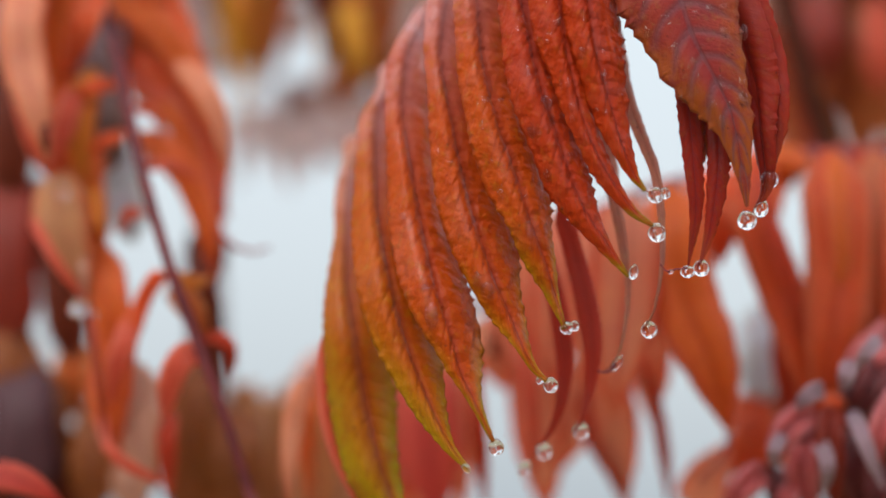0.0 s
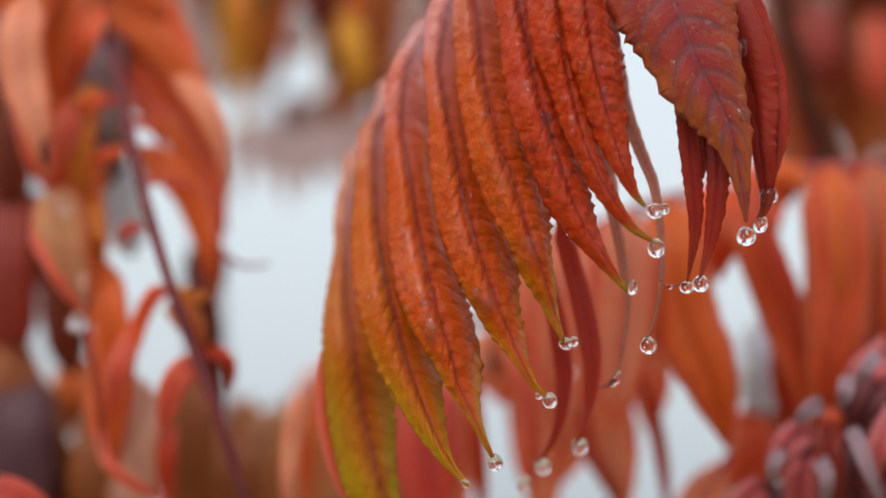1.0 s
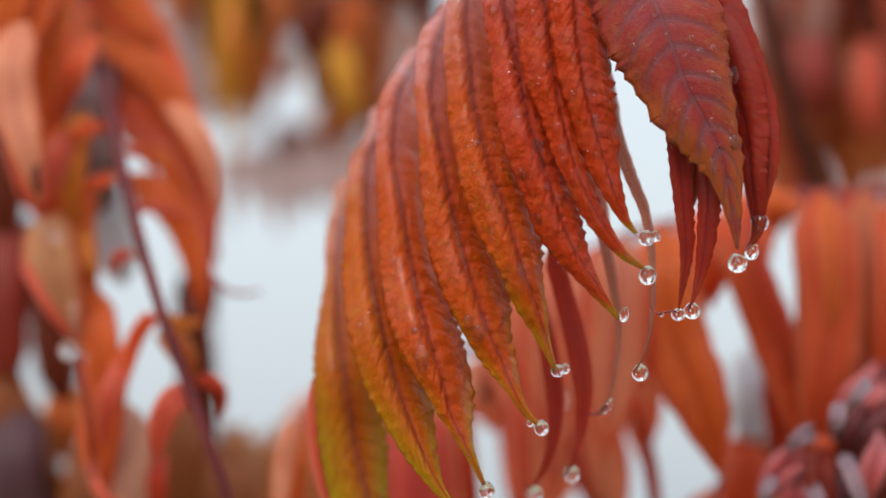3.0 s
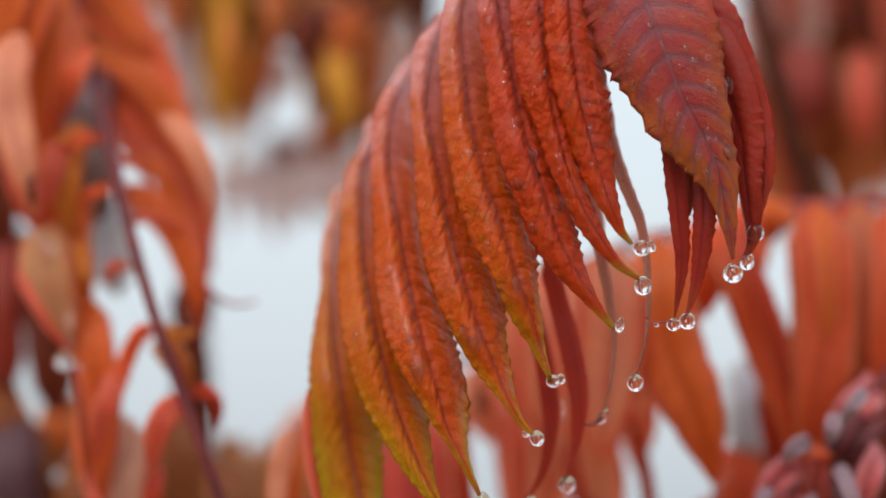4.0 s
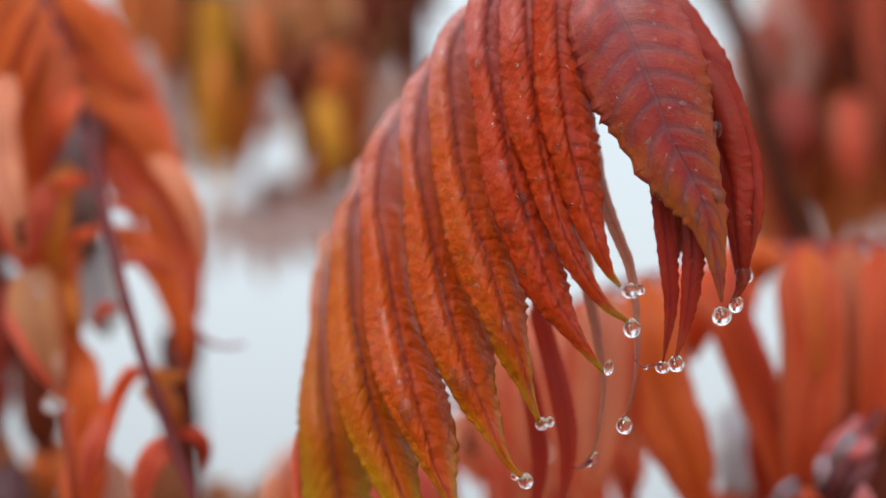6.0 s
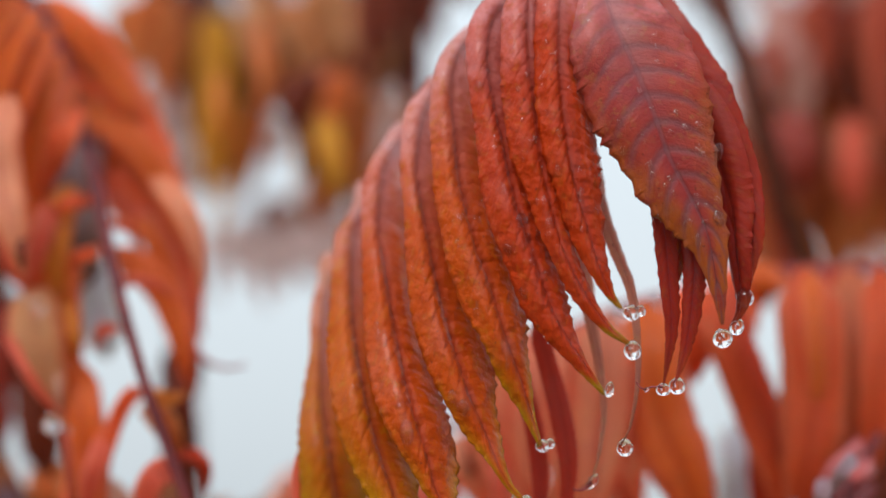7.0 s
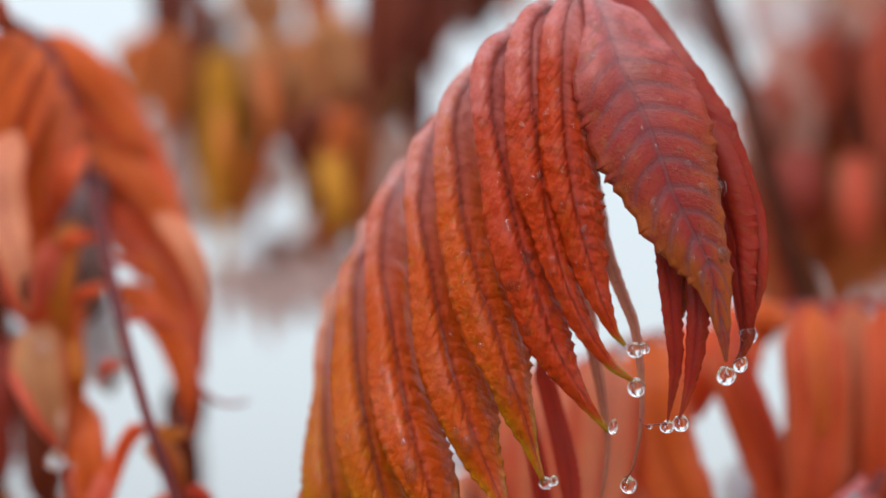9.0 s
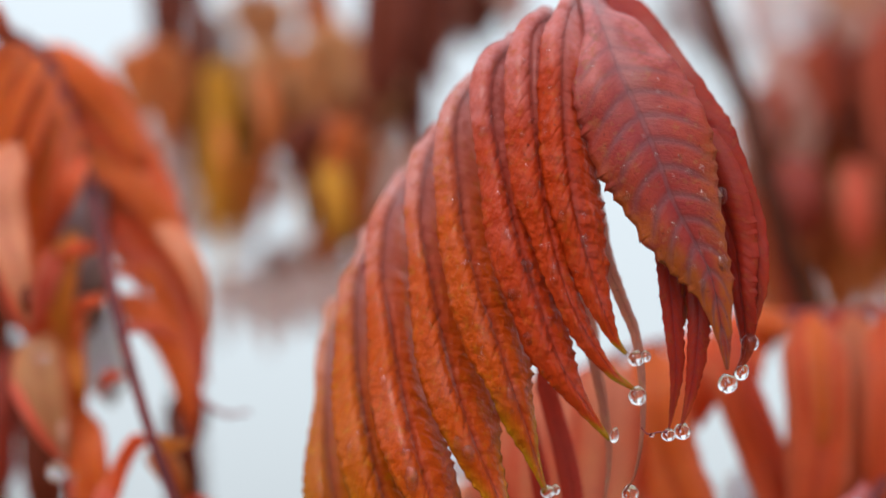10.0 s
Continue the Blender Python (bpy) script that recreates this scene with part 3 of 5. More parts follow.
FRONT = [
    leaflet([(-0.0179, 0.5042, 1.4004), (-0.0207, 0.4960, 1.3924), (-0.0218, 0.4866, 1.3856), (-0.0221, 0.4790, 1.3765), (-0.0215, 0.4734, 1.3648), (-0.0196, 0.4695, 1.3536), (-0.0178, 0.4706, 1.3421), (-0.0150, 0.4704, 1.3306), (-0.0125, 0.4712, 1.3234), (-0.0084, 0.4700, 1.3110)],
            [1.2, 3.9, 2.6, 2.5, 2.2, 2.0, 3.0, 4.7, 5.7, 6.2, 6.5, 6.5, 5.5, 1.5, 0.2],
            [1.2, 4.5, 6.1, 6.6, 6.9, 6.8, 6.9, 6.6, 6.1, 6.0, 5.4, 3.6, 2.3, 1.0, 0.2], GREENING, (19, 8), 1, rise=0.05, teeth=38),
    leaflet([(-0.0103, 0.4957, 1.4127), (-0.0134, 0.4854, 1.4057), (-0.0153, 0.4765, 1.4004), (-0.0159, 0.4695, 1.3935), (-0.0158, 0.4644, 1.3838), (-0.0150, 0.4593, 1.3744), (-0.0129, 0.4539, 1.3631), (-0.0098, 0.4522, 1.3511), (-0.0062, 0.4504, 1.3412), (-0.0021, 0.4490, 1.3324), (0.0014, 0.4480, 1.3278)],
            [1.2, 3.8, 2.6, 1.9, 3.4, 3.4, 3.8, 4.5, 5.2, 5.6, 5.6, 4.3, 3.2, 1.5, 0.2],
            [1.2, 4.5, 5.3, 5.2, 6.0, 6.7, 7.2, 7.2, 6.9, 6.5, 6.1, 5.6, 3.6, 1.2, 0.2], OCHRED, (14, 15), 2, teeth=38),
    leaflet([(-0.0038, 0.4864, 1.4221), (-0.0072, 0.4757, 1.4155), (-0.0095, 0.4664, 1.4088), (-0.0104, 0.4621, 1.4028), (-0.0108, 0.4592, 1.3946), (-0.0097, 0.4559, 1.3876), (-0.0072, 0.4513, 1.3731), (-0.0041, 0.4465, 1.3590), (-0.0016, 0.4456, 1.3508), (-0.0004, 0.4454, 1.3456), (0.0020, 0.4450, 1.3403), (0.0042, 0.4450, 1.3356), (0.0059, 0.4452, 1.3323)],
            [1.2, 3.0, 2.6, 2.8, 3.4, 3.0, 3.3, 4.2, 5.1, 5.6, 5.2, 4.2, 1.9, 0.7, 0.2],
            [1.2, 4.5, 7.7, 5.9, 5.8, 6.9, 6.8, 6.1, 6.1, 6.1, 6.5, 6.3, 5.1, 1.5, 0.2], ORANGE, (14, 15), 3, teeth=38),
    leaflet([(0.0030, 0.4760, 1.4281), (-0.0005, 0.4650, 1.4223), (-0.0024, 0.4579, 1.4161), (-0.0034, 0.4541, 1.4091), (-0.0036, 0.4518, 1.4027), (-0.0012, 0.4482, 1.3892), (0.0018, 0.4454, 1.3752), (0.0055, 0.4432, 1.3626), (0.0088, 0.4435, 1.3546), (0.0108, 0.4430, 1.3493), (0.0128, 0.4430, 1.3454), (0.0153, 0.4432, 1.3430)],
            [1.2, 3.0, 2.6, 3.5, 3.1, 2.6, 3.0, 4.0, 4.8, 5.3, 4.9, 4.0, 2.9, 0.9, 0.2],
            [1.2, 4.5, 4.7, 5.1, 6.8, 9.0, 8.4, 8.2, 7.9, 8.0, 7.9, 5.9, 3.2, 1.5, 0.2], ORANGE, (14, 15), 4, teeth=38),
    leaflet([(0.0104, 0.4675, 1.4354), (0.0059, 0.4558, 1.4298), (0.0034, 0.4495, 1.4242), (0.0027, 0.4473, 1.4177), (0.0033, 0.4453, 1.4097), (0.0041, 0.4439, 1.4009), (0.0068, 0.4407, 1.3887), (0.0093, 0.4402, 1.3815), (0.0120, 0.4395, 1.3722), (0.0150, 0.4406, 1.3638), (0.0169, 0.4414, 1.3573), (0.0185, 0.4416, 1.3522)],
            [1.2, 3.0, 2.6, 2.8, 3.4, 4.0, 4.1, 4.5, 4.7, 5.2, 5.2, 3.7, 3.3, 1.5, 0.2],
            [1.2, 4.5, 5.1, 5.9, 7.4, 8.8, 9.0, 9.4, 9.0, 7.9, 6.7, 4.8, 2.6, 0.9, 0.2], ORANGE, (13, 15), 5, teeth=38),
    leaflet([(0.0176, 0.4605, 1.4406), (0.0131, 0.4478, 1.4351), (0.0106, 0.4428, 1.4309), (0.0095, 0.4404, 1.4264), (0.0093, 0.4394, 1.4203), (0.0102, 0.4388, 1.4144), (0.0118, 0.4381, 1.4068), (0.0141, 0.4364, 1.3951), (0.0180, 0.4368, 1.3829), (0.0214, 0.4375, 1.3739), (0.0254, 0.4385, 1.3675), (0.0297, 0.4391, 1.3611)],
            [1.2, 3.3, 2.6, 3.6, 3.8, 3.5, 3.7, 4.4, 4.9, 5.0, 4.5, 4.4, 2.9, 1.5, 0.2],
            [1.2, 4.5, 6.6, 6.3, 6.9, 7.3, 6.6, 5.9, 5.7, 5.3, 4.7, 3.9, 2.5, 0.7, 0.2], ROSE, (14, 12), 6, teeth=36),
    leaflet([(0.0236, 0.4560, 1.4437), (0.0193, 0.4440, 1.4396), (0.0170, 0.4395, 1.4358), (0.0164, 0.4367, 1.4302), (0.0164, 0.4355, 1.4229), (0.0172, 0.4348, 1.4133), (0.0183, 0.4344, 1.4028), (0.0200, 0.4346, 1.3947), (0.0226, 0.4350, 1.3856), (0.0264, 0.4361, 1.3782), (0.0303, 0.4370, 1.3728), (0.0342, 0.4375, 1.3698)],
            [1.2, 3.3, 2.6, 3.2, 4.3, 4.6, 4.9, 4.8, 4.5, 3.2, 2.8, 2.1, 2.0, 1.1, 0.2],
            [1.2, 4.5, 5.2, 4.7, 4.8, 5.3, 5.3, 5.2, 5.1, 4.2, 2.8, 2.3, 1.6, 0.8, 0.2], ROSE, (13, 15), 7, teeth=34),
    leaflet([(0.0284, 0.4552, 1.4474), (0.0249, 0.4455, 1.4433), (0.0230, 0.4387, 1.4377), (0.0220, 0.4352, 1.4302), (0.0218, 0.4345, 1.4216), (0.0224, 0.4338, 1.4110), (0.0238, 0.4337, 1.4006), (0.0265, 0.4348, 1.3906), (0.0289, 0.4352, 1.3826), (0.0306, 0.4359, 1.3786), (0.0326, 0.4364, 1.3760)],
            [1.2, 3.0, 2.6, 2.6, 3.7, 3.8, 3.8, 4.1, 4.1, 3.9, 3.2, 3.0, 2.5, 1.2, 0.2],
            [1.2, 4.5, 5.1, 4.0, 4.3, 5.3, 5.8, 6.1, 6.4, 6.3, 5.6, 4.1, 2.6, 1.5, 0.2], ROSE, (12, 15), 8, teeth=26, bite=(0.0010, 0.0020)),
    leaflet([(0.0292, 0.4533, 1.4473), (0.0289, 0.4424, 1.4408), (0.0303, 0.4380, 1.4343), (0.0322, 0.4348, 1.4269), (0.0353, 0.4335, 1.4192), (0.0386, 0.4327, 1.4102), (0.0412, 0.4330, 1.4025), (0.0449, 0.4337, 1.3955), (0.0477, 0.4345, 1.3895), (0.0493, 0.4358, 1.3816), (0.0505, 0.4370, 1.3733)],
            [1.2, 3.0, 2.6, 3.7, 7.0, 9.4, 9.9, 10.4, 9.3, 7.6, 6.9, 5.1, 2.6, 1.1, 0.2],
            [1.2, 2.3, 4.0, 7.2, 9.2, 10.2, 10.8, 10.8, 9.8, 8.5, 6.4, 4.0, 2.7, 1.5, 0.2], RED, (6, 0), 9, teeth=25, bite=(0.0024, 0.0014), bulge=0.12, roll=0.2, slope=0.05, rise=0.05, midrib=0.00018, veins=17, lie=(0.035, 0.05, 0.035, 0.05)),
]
BEHIND = [
    leaflet([(0.0321, 0.4570, 1.4488), (0.0360, 0.4510, 1.4416), (0.0412, 0.4460, 1.4324), (0.0460, 0.4430, 1.4240), (0.0494, 0.4415, 1.4161), (0.0523, 0.4410, 1.4086), (0.0541, 0.4410, 1.4012), (0.0553, 0.4405, 1.3938), (0.0559, 0.4410, 1.3867), (0.0554, 0.4419, 1.3797)],
            [1.2, 3.0, 2.6, 2.5, 3.0, 3.4, 4.0, 4.3, 4.5, 4.5, 4.1, 3.5, 2.7, 1.5, 0.2],
            [1.2, 3.7, 4.0, 3.8, 3.6, 3.5, 3.6, 4.2, 3.9, 3.7, 4.0, 3.6, 3.0, 1.5, 0.2], WINE, (-8, -20), 10, teeth=24, bite=(0.0008, 0.0008), bulge=0.10, roll=0.15, slope=0.15, rise=0.05, veins=24),
    small_leaflet([(0.0427, 0.4423, 1.4177), (0.0488, 0.4418, 1.4091), (0.0527, 0.4418, 1.3974), (0.0540, 0.4416, 1.3870), (0.0547, 0.4432, 1.3780), (0.0524, 0.4440, 1.3733)], 0.0042, WINE, (-30, -50), 11, puff=0.00002, teeth=14),
    small_leaflet([(0.0374, 0.4396, 1.4212), (0.0390, 0.4402, 1.4066), (0.0405, 0.4404, 1.3940), (0.0416, 0.4415, 1.3818), (0.0420, 0.4430, 1.3731), (0.0406, 0.4447, 1.3636)], 0.0020, WINE, (0, 10), 12, valley=0.12, curl=0.1, puff=0.00002, teeth=22, full=0.55, lean=(0.0, 0.0)),
    small_leaflet([(0.0426, 0.4424, 1.4114), (0.0451, 0.4420, 1.3964), (0.0462, 0.4418, 1.3860), (0.0458, 0.4422, 1.3781), (0.0446, 0.4436, 1.3701), (0.0426, 0.4447, 1.3635)], 0.0020, WINE, (-5, -10), 13, valley=0.12, curl=0.1, puff=0.00002, teeth=20, full=0.55, lean=(0.0, 0.0)),
    small_leaflet([(0.0420, 0.4454, 1.4228), (0.0434, 0.4460, 1.4080), (0.0442, 0.4469, 1.3975), (0.0443, 0.4471, 1.3904), (0.0441, 0.4483, 1.3833)], 0.0034, RED, (0, 0), 20, puff=0.00002, teeth=16, lean=(0.0, 0.0)),
    small_leaflet([(0.0256, 0.4492, 1.4131), (0.0285, 0.4485, 1.3999), (0.0322, 0.4473, 1.3892), (0.0350, 0.4476, 1.3819), (0.0361, 0.4478, 1.3747), (0.0363, 0.4484, 1.3655), (0.0350, 0.4489, 1.3574), (0.0333, 0.4496, 1.3534)], 0.0024, FADED, (30, 30), 14, puff=0.00002, full=0.2, sharp=0.55, teeth=18),
    small_leaflet([(0.0257, 0.4559, 1.3922), (0.0279, 0.4562, 1.3793), (0.0297, 0.4568, 1.3699), (0.0307, 0.4573, 1.3616), (0.0300, 0.4575, 1.3543), (0.0285, 0.4575, 1.3488), (0.0260, 0.4580, 1.3461)], 0.0018, FADED, (30, 30), 15, puff=0.00002, full=0.2, sharp=0.6, teeth=14),
    small_leaflet([(0.0186, 0.4634, 1.3786), (0.0212, 0.4651, 1.3690), (0.0233, 0.4656, 1.3606), (0.0246, 0.4660, 1.3521), (0.0242, 0.4673, 1.3449), (0.0227, 0.4674, 1.3388), (0.0211, 0.4680, 1.3353)], 0.0019, STRAP, (5, 10), 16, valley=0.06, curl=0.08, lean=(0.0, 0.0), puff=0.00002, full=0.45),
    small_leaflet([(0.0156, 0.4698, 1.3710), (0.0182, 0.4707, 1.3602), (0.0196, 0.4716, 1.3496), (0.0189, 0.4719, 1.3421), (0.0171, 0.4728, 1.3369), (0.0144, 0.4725, 1.3327)], 0.0016, STRAP, (5, 10), 17, valley=0.06, curl=0.08, lean=(0.0, 0.0), puff=0.00002, full=0.45),
    small_leaflet([(-0.0239, 0.4722, 1.3573), (-0.0252, 0.4737, 1.3489), (-0.0239, 0.4756, 1.3384), (-0.0207, 0.4774, 1.3279), (-0.0175, 0.4789, 1.3195)], 0.0030, CORAL, (20, 20), 19, puff=0.00002, full=0.45),
]


# ---- water ----
def drop_mesh(pinch, material):
    bm = bmesh.new()
    bmesh.ops.create_uvsphere(bm, u_segments=28, v_segments=18, radius=1.0)
    for v in bm.verts:
        h = v.co.z
        if h > 0:
            v.co.x *= 1 - pinch * h * h
            v.co.y *= 1 - pinch * h * h
            v.co.z *= 1 + 0.6 * pinch
    mesh = bpy.data.meshes.new("water_drop")
    bm.to_mesh(mesh)
    bm.free()
    mesh.materials.append(material)
    mesh.polygons.foreach_set("use_smooth", [True] * len(mesh.polygons))
    return mesh


def dome_mesh(material):
    bm = bmesh.new()
    bmesh.ops.create_uvsphere(bm, u_segments=18, v_segments=14, radius=1.0)
    bmesh.ops.delete(bm, geom=[v for v in bm.verts if v.co.z < -0.25], context="VERTS")
    mesh = bpy.data.meshes.new("water_bead")
    bm.to_mesh(mesh)
    bm.free()
    mesh.materials.append(material)
    mesh.polygons.foreach_set("use_smooth", [True] * len(mesh.polygons))
    return mesh


HANGING, ROUND, RUNNING = drop_mesh(0.3, WATER), dome_mesh(BEAD), dome_mesh(WATER)


def drop(place, r, tall=1.0, lean=0.0):
    """A drop that hangs from a leaflet's tip."""
    ob = new("water_drop", HANGING)
    ob.location, ob.scale, ob.rotation_euler = place, (0.9 * r, 0.9 * r, 0.9 * r * tall), (0, radians(lean), 0)
    return tagged(ob, "clear round rain drop hanging from a leaflet tip", "water drop", "drops on leaflet tips")


drop((0.0343, 0.4361, 1.3751), 0.0017, 0.85, 10)
drop((0.0362, 0.4380, 1.3758), 0.0011)
drop((0.0346, 0.4372, 1.3686), 0.0018)
drop((0.0305, 0.4384, 1.3618), 0.0009, 1.6, 10)
drop((0.0188, 0.4411, 1.3522), 0.0014, 0.85)
drop((0.0202, 0.4421, 1.3527), 0.0010)
drop((0.0340, 0.4497, 1.3529), 0.0017)
drop((0.0285, 0.4577, 1.3476), 0.0010, 1.7, 35)
drop((0.0160, 0.4434, 1.3423), 0.0015)
drop((0.0141, 0.4452, 1.3434), 0.0008)
drop((0.0063, 0.4453, 1.3314), 0.0016)
drop((0.0010, 0.4459, 1.3278), 0.0011, 0.7, 40)
drop((0.0224, 0.4678, 1.3361), 0.0018)
drop((0.0156, 0.4725, 1.3327), 0.0018)
drop((0.0121, 0.4771, 1.3296), 0.0014, 1.2, 30)
drop((0.0505, 0.4373, 1.3708), 0.0020, 0.9, -20)
drop((0.0537, 0.4429, 1.3737), 0.0014, 1.2, 30)
drop((0.0552, 0.4420, 1.3790), 0.0018)
drop((0.0406, 0.4449, 1.3628), 0.0015, 0.8)
drop((0.0430, 0.4447, 1.3634), 0.0017, 0.95, 15)
drop((0.0376, 0.4449, 1.3628), 0.0006, 0.7)
drop((-0.0818, 0.5060, 1.3883), 0.0020)
drop((-0.0777, 0.5060, 1.3641), 0.0020, 1.2, 30)
drop((-0.0750, 0.5060, 1.3629), 0.0012)
tube("twig", [(0.0406, 0.4453, 1.3632), (0.0388, 0.4453, 1.3634), (0.0370, 0.4453, 1.3630), (0.0358, 0.4456, 1.3643)], 0.00018, 0.00015, STALK, main, steps=14, sides=6)
tube("twig", [(0.0285, 0.4577, 1.3476), (0.0269, 0.4579, 1.3462), (0.0250, 0.4579, 1.3463)], 0.0003, 0.0002, STALK, main, steps=10, sides=6)


def bead(ob, index, r, flat=0.45, tall=1.0):
    """A bead of rain that sits on a leaflet's face."""
    v = ob.data.vertices[index]
    n = v.normal if v.normal.y < 0 else -v.normal
    drip = new("water_bead", ROUND)
    side = n.cross(Vector((0, 0, 1))).normalized()
    rise = side.cross(n).normalized()
    turn = Matrix((side, rise, n)).transposed().to_4x4()
    drip.matrix_world = Matrix.Translation(v.co + n * r * flat * 0.15) @ turn @ Matrix.Diagonal((r, r * tall, r * flat, 1))
    return tagged(drip, "small clear rain bead on the leaf's face", "water drop", "rain beads on the leaf")


def running_drop(spot, r, flat=0.6, tall=1.5):
    """A larger drop running down a leaflet: the bead's shape in clear water."""
    best = None
    for ob in FRONT:
        for v in ob.data.vertices:
            off = (v.co - Vector(spot)).length_squared
            if best is None or off < best[0]:
                best = (off, ob, v.index)
    drip = bead(best[1], best[2], r, flat, tall)
    drip.data = RUNNING
    drip.name = "running_drop"
    return tagged(drip, "larger clear rain drop running down the leaf", "water drop")


running_drop((-0.0063, 0.4370, 1.3550), 0.0012, 0.6, 2.0)
running_drop((-0.0074, 0.4370, 1.3618), 0.0007, 0.5, 1.2)
running_drop((-0.0002, 0.4370, 1.3596), 0.0010, 0.6, 1.4)
running_drop((0.0041, 0.4370, 1.3582), 0.0012, 0.6, 1.3)
running_drop((0.0145, 0.4370, 1.3917), 0.0014, 0.6, 1.0)
running_drop((0.0135, 0.4370, 1.3870), 0.0010, 0.5, 1.2)
running_drop((0.0158, 0.4370, 1.3790), 0.0010, 0.6, 1.2)
running_drop((0.0141, 0.4370, 1.3698), 0.0008, 0.6, 2.4)
running_drop((0.0293, 0.4370, 1.4168), 0.0009, 0.6, 1.4)
running_drop((0.0224, 0.4370, 1.3944), 0.0009, 0.5, 1.1)
running_drop((0.0155, 0.4370, 1.3885), 0.0009, 0.5, 1.4)
running_drop((0.0387, 0.4370, 1.3921), 0.0008, 0.5, 1.2)
running_drop((0.0492, 0.4370, 1.3921), 0.0011, 0.5, 1.4)
running_drop((0.0540, 0.4460, 1.4053), 0.0009, 0.5, 1.8)
beads = random.Random(11)
for ob, count in zip(FRONT, (3, 4, 6, 12, 34, 52, 40, 26, 62)):
    for k in range(count):
        i, j = int(beads.triangular(60, 290, 190)), beads.randint(2, 20)
        bead(ob, i * 23 + j, beads.choice((0.0003, 0.0003, 0.0004, 0.0005, 0.0006, 0.0008)), beads.uniform(0.5, 0.7), beads.uniform(1.0, 1.6))
# fine droplets strung along the toothed edges
for ob, count in zip(FRONT[3:], (6, 10, 13, 13, 9, 6)):
    for k in range(count):
        bead(ob, beads.randint(150, 300) * 23 + beads.choice((0, 1, 21, 22)), beads.uniform(0.00018, 0.0003), 0.8, 1.1)


# ---- leaves of the thicket behind ----
def open_leaf(label, stalk, radius, material=STALK):
    """The rachis of a compound leaf; its leaflets are hung on it one by one."""
    leaf = empty_at("sumac_leaf", stalk[0])
    tagged(leaf, label, "leaf", "sumac leaves of the thicket")
    tube("rachis", stalk, radius, radius * 0.7, material, leaf, steps=30, sides=8)
    return leaf


def hang(leaf, points, half, skin, turn, seed, full=0.3):
    return blade("leaflet", points, half, skin, leaf, turn=(turn, turn * 0.5), valley=0.10, curl=0.16, teeth=12, nu=48, nv=8, puff=0.0, seed=seed, thick=0.0003, full=full, bite=0.24 * half)


def curled(points, half, skin, seed):
    """A folded, drying leaflet of the crumpled leaf."""
    rnd = random.Random(seed)
    return blade("leaflet", points, half, skin, crumple, turn=(rnd.uniform(-35, 35), rnd.uniform(-35, 35)), valley=0.55, curl=-0.35, teeth=10,
                 nu=36, nv=10, puff=0.0, seed=seed, thick=0.0003, full=0.5)


right = open_leaf("bright orange sumac leaf arching over, leaflets hanging", [(0.1020, 0.5410, 1.4038), (0.0887, 0.5350, 1.4019), (0.0740, 0.5350, 1.4010), (0.0593, 0.5350, 1.3969), (0.0446, 0.5350, 1.3948), (0.0299, 0.5350, 1.3890), (0.0178, 0.5390, 1.3837)], 0.0014, STALK)
hang(right, [(0.0352, 0.5139, 1.3887), (0.0343, 0.5079, 1.3777), (0.0334, 0.5079, 1.3649), (0.0321, 0.5079, 1.3534), (0.0311, 0.5119, 1.3422)], 0.0071, SALMON, 5, 1, 0.45)
hang(right, [(0.0299, 0.5244, 1.3875), (0.0277, 0.5184, 1.3746), (0.0264, 0.5184, 1.3615), (0.0253, 0.5224, 1.3490)], 0.0052, SALMON, -10, 2, 0.4)
hang(right, [(0.0223, 0.5300, 1.3848), (0.0208, 0.5240, 1.3718), (0.0196, 0.5240, 1.3586), (0.0202, 0.5280, 1.3483)], 0.0057, SALMON, 10, 3, 0.45)
hang(right, [(0.0196, 0.5368, 1.3890), (0.0178, 0.5308, 1.3788), (0.0169, 0.5308, 1.3679), (0.0175, 0.5348, 1.3562)], 0.0067, SALMON, 0, 4, 0.5)
hang(right, [(0.0142, 0.5430, 1.3869), (0.0128, 0.5370, 1.3736), (0.0122, 0.5370, 1.3613), (0.0134, 0.5410, 1.3507)], 0.0060, SALMON, 0, 5, 0.5)
hang(right, [(0.0436, 0.5165, 1.3916), (0.0439, 0.5105, 1.3793), (0.0463, 0.5105, 1.3652), (0.0511, 0.5105, 1.3536), (0.0549, 0.5145, 1.3395)], 0.0069, AMBER, 0, 6, 0.6)
hang(right, [(0.0424, 0.5251, 1.3816), (0.0416, 0.5191, 1.3687), (0.0405, 0.5191, 1.3592), (0.0413, 0.5231, 1.3502)], 0.0058, SALMON, 0, 7, 0.45)
hang(right, [(0.0579, 0.5227, 1.3957), (0.0615, 0.5167, 1.3826), (0.0673, 0.5167, 1.3672), (0.0720, 0.5167, 1.3543), (0.0731, 0.5207, 1.3394)], 0.0049, AMBERED, 8, 8, 0.65)
hang(right, [(0.0611, 0.5141, 1.3953), (0.0628, 0.5081, 1.3836), (0.0674, 0.5081, 1.3696), (0.0706, 0.5121, 1.3584)], 0.0018, REDDISH, 8, 9, 0.5)
hang(right, [(0.0537, 0.5259, 1.3969), (0.0540, 0.5199, 1.3903), (0.0544, 0.5199, 1.3831), (0.0544, 0.5239, 1.3753)], 0.0065, BRIGHT, 0, 10, 0.35)
hang(right, [(0.0721, 0.5340, 1.4029), (0.0700, 0.5280, 1.3979), (0.0692, 0.5320, 1.3924)], 0.0055, AMBER, 0, 11, 0.1)
